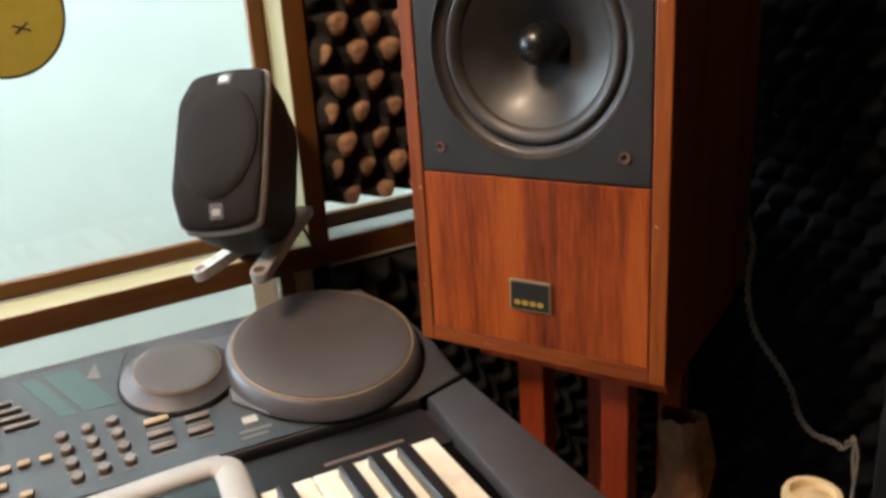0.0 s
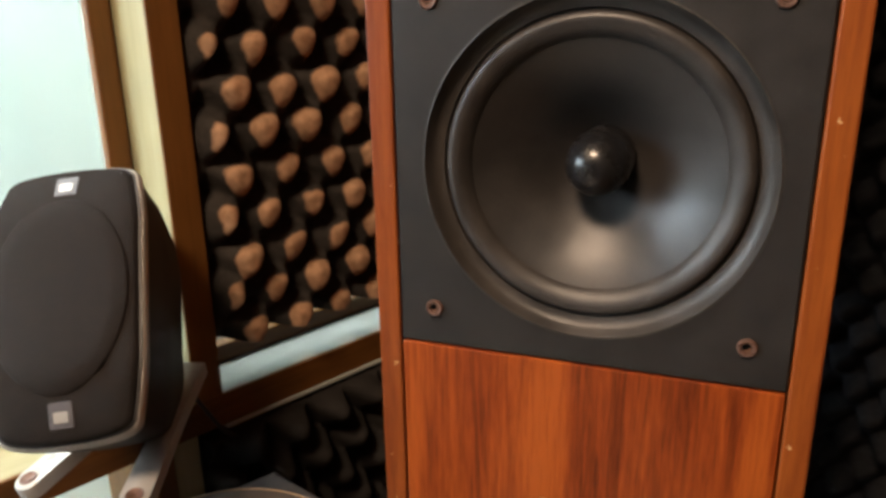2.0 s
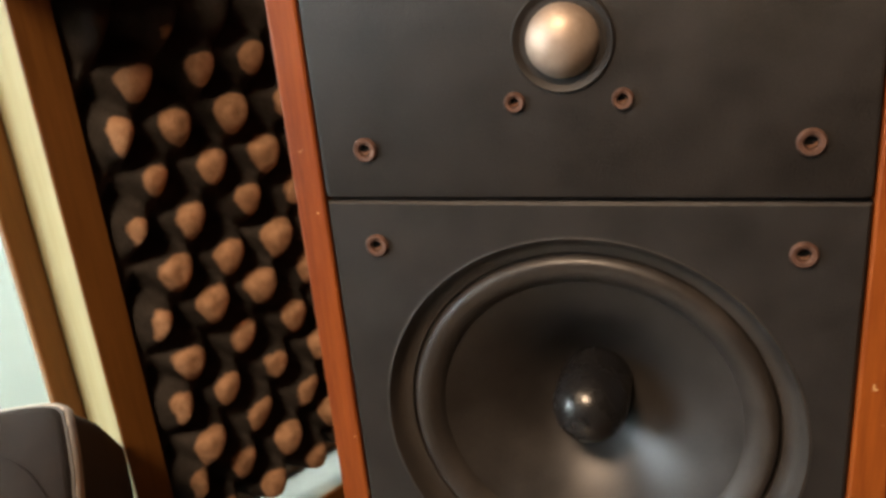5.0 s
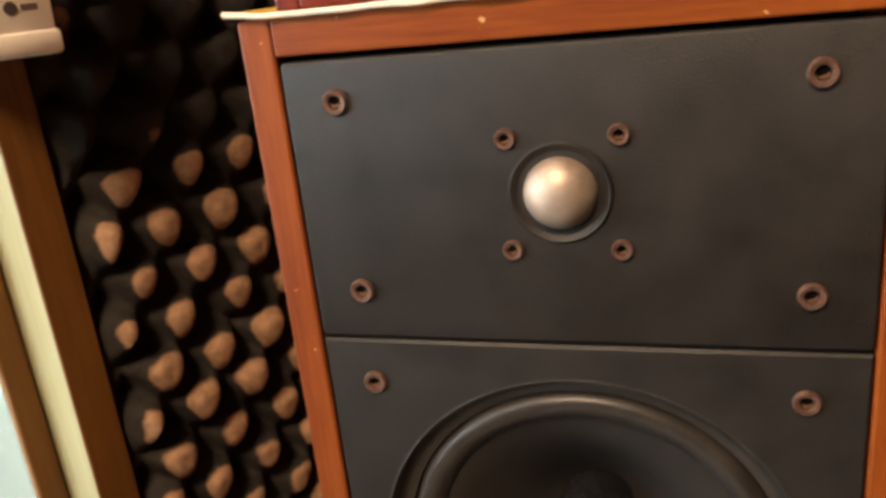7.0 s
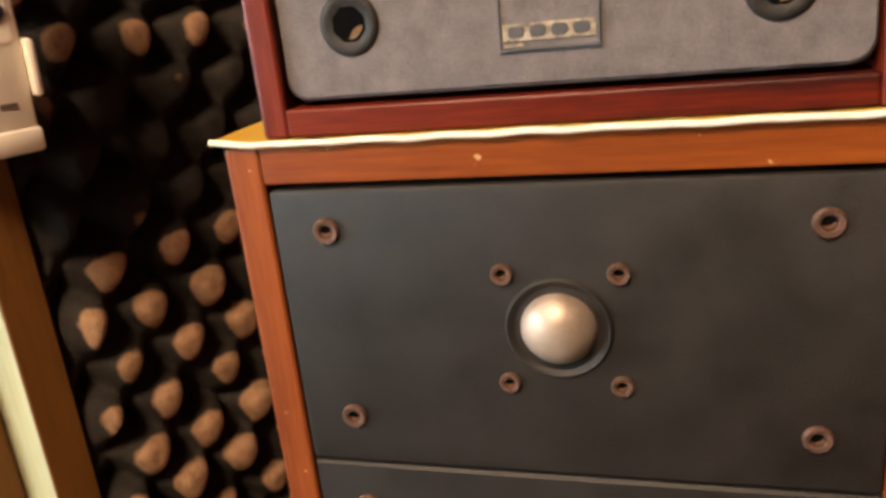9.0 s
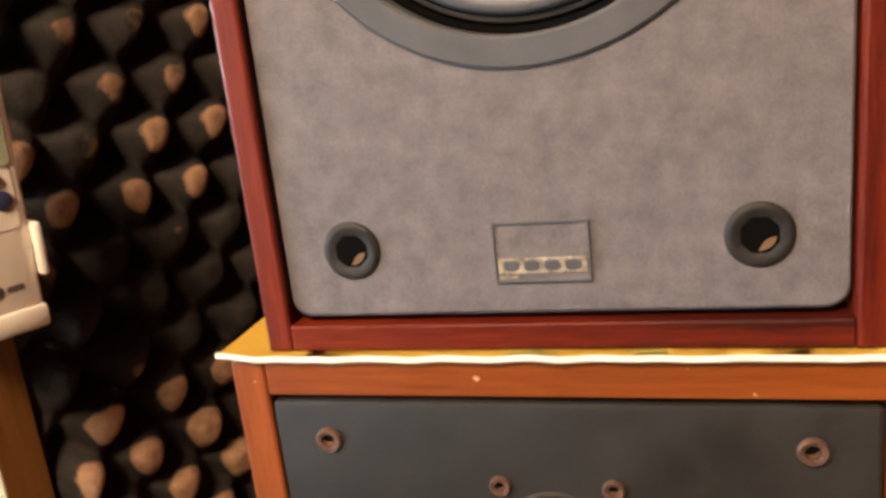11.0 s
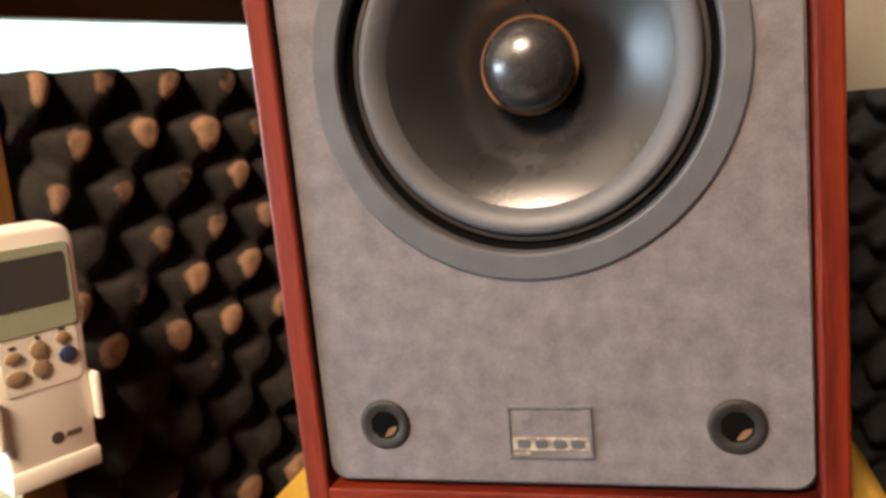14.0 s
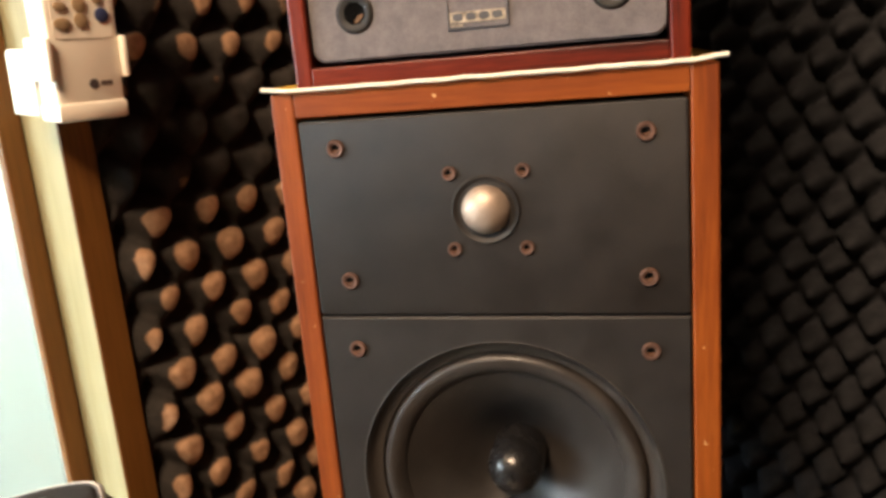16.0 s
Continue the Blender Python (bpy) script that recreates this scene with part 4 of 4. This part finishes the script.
part("print", on_panel(box(-0.199, -0.177, 0.012, 0.015, 0.0010, 0.0014)), CREAMDIM, kb, "unreadable pale print bar")
for x0, x1, x2, x3 in ((-0.349, -0.336, -0.309, -0.321), (-0.331, -0.305, -0.278, -0.304)):
    part("print", on_panel(prism([(x0, 0.155), (x3, 0.096), (x2, 0.096), (x1, 0.155)], 0.0010, 0.0014)), TEAL, kb, "teal printed band")
part("print", on_panel(prism([(-0.299, 0.137), (-0.287, 0.133), (-0.289, 0.158)], 0.0010, 0.0015)), CREAMDIM, kb, "pale printed triangle")
for k in range(4):
    x, y = -0.366 + 0.006 * k, 0.129 - 0.0105 * k
    part("slider_button", on_panel(box(x - 0.014, x + 0.011, y - 0.0022, y + 0.0022, 0.001, 0.0045, 0.0012)), BUTTON, kb, smooth=40)
    part("print", on_panel(box(x - 0.012, x + 0.010, y + 0.0028, y + 0.0044, 0.0010, 0.0014)), CREAMDIM, kb, "unreadable pale print bar")
part("knob", on_panel(lathe([(0.016, 0.001), (0.0155, 0.010), (0.0135, 0.0125), (0, 0.013)], pose(-0.382, 0.085, 0), 40)), KRIM, kb, "round grey knob", smooth=40)
for x, y in ((-0.363, 0.052), (-0.350, 0.053), (-0.366, 0.034), (-0.350, 0.020), (-0.335, 0.052)):
    part("button", on_panel(box(x - 0.0045, x + 0.0045, y - 0.0030, y + 0.0030, 0.001, 0.0045, 0.0012)), RBUTTON, kb, smooth=40)
part("display_frame", on_panel(box(-0.70, -0.48, 0.05, 0.14, 0.001, 0.006, 0.002)), KBODY, kb, smooth=40)
KEYW = 0.0228
for k in range(30):
    x1 = -0.0745 - KEYW * k + (0.0065 if k == 0 else 0.0)
    part("white_key", box(-0.0745 - KEYW * (k + 1) + 0.0007, x1, -KDEEP + 0.006, -0.321, -0.0100, 0.0005, 0.0012, 1), KWHITE, kb)
for k in range(29):
    if k % 7 in (0, 1, 2, 4, 5):
        x1 = -0.0745 - KEYW * (k + 1)
        part("black_key", box(x1 - 0.0058, x1 + 0.0058, -0.408, -0.330, -0.0095, 0.0095, 0.0018, 1), KBLACK, kb)
rack = thing("keyboard_stand", "dark metal stand under the electronic keyboard", "stand", KB)
for x in (-0.85, -0.10):
    part("leg", box(x - 0.015, x + 0.015, -KDEEP + 0.06, -KDEEP + 0.09, -0.772, -0.0765), KBLACK, rack)
    part("leg", box(x - 0.015, x + 0.015, -0.09, -0.06, -0.772, -0.0765), KBLACK, rack)
bar = thing("plastic_frame", "light grey rounded plastic bar lying on the keyboard", "plastic frame", KB)
bm = tube(smooth_line([(-0.60, -0.306, 0.014), (-0.40, -0.298, 0.014), (-0.245, -0.287, 0.014), (-0.225, -0.289, 0.013), (-0.218, -0.300, 0.011), (-0.220, -0.355, 0.006)], 8), 0.0115, 14)
bm.transform(pose(0, 0, 0.005) @ Matrix.Diagonal((1, 1, 0.45, 1)))
part("bar", bm, LIGHTGREY, bar, smooth=60)

# ---- sticker on the pane ----
STK = WALL @ pose(-0.262, 0.0580, 1.103, 90, 0, 0)
sticker = thing("sticker", "round mustard-yellow sticker with a dark rim on the pane", "sticker", STK)
part("rim", prism(ellipse(0.0560, 0.0590, 56), 0, 0.0004), RDARK, sticker, "thin dark outline")
part("disc", prism(ellipse(0.0535, 0.0565, 56), 0.0004, 0.0008), STICKER, sticker)
for turn in (38, -20):
    part("stroke", prism(rounded(0.0150, 0.0016, 0.0006, 3), 0.0008, 0.0011, 0, 1, pose(0.017, -0.016, 0, 0, 0, turn)), RDARK, sticker, "thin dark printed stroke")


# ---- small things ----


def twisted(points, radius, turns):
    """Two strands wound round a line."""
    line = smooth_line(points, 14)
    bm = bmesh.new()
    for ph in (0, math.pi):
        pts = []
        for k, p in enumerate(line):
            d = (line[min(k + 1, len(line) - 1)] - line[max(k - 1, 0)]).normalized()
            a = d.cross(Vector((0.3, 0.9, 0.2))).normalized()
            b = d.cross(a)
            w = turns * 2 * math.pi * k / len(line) + ph
            pts.append(p + radius * (math.cos(w) * a + math.sin(w) * b))
        t = tube(pts, radius * 0.66, 6)
        me = bpy.data.meshes.new("strand")
        t.to_mesh(me)
        t.free()
        bm.from_mesh(me)
        bpy.data.meshes.remove(me)
    return bm


wire = part("speaker_wire", twisted([(0.07, 0.262, 0.93), (0.086, 0.315, 0.90), (0.091, 0.32, 0.872), (0.096, 0.32, 0.842), (0.103, 0.32, 0.814), (0.100, 0.32, 0.772), (0.105, 0.32, 0.733), (0.116, 0.32, 0.707), (0.135, 0.32, 0.681), (0.152, 0.32, 0.653), (0.162, 0.32, 0.624), (0.178, 0.32, 0.604), (0.207, 0.32, 0.594), (0.224, 0.31, 0.56), (0.226, 0.30, 0.012)], 0.0023, 24), CABLE2, None, smooth=60)
tagged(wire, "grey twisted two-core wire hanging behind the walnut loudspeaker", "speaker wire")

lead = part("speaker_lead", tube([WALL @ Vector(p) for p in smooth_line([(-0.075, 0.02, 0.905), (-0.050, -0.006, 0.915), (-0.039, -0.008, 0.896), (-0.033, -0.008, 0.875), (-0.0235, -0.008, 0.852), (-0.007, -0.009, 0.821), (0.007, -0.012, 0.804), (0.03, -0.03, 0.76), (0.04, -0.05, 0.70)], 8)], 0.0016, 8), CABLE, None, smooth=60)
tagged(lead, "thin black lead running from the satellite loudspeaker past the post", "cable")

cabinet = thing("equipment_rack", "dark grey equipment rack standing beside the foam wall", "equipment rack", pose(0.250, 0.09, 0.0, 0, 0, -14))
part("side_panel", box(0.0, 0.02, 0.0, 0.36, 0.0, 0.96, 0.003), KBLACK, cabinet)
part("side_panel", box(0.42, 0.44, 0.0, 0.36, 0.0, 0.96, 0.003), KBLACK, cabinet)
part("top_panel", box(0.0, 0.44, 0.0, 0.36, 0.961, 0.975, 0.002), KBLACK, cabinet)
part("front_panel", box(0.021, 0.419, 0.01, 0.03, 0.02, 0.955, 0.002), KBLACK, cabinet)
part("back_panel", box(0.021, 0.419, 0.33, 0.35, 0.02, 0.955, 0.002), KBLACK, cabinet)

roll = thing("cardboard_tube", "cream cardboard tube standing beside the speaker stand", "cardboard tube", pose(0.2146, 0.03, 0.0))
part("wall", lathe([(0.0215, 0.0), (0.0215, 0.722), (0.0202, 0.725), (0.016, 0.725), (0.015, 0.722), (0.015, 0.01)], Matrix(), 40), CREAMTUBE, roll, smooth=40)
part("plug", lathe([(0.0155, 0.718), (0.010, 0.722), (0, 0.723)], Matrix(), 40), CREAMTUBE, roll, smooth=40)

bag = thing("paper_bag", "crumpled brown paper bag beside the stand leg", "paper bag", pose(0.090, 0.125, 0.5325))
rnd = random.Random(5)
bm = bmesh.new()
rings = []
for i in range(13):
    z = 0.175 * i / 12
    ring = []
    for k in range(28):
        a = 2 * math.pi * k / 28
        q = 1 + 0.35 * noise.noise((math.cos(a) * 1.7, math.sin(a) * 1.7, z * 16)) + 0.12 * noise.noise((math.cos(a) * 6, math.sin(a) * 6, z * 60))
        w = 1.0 - 0.35 * (i / 12)
        ring.append(bm.verts.new((0.030 * w * q * math.cos(a) + 0.01 * noise.noise((z * 12, 2, 0)), 0.022 * w * q * math.sin(a), z + 0.006 * noise.noise((a * 3, z * 9, 1)) * (i == 12))))
    rings.append(ring)
for a, b in zip(rings, rings[1:]):
    for k in range(28):
        bm.faces.new((a[k], a[(k + 1) % 28], b[(k + 1) % 28], b[k]))
bm.faces.new(rings[0][::-1])
part("bag", bm, speckled("brown_paper", (0.20, 0.095, 0.045), (0.34, 0.18, 0.09), 0.7, 60, 400, 0.4), bag, smooth=25)

TOOL = BACK @ pose(0.245, -0.030, 1.342, 0, -14, 0)
tool = thing("hanging_tool", "orange and blue plastic tool hanging on the foam wall", "hand tool", TOOL)
part("tip", lathe([(0.0, 0.0), (0.012, 0.002), (0.014, 0.012), (0.010, 0.045), (0.007, 0.07)], Matrix(), 24), ORANGE, tool, "yellow-orange plastic tip", smooth=40)
part("handle", lathe([(0.008, 0.068), (0.013, 0.075), (0.014, 0.12), (0.011, 0.15), (0, 0.152)], Matrix(), 24), BLUEGREY, tool, "faded blue handle", smooth=40)
part("hook", lathe([(0.003, 0.06), (0.003, 0.0)], pose(0, 0.031, 0.12, 90), 10), SCREW, tool)
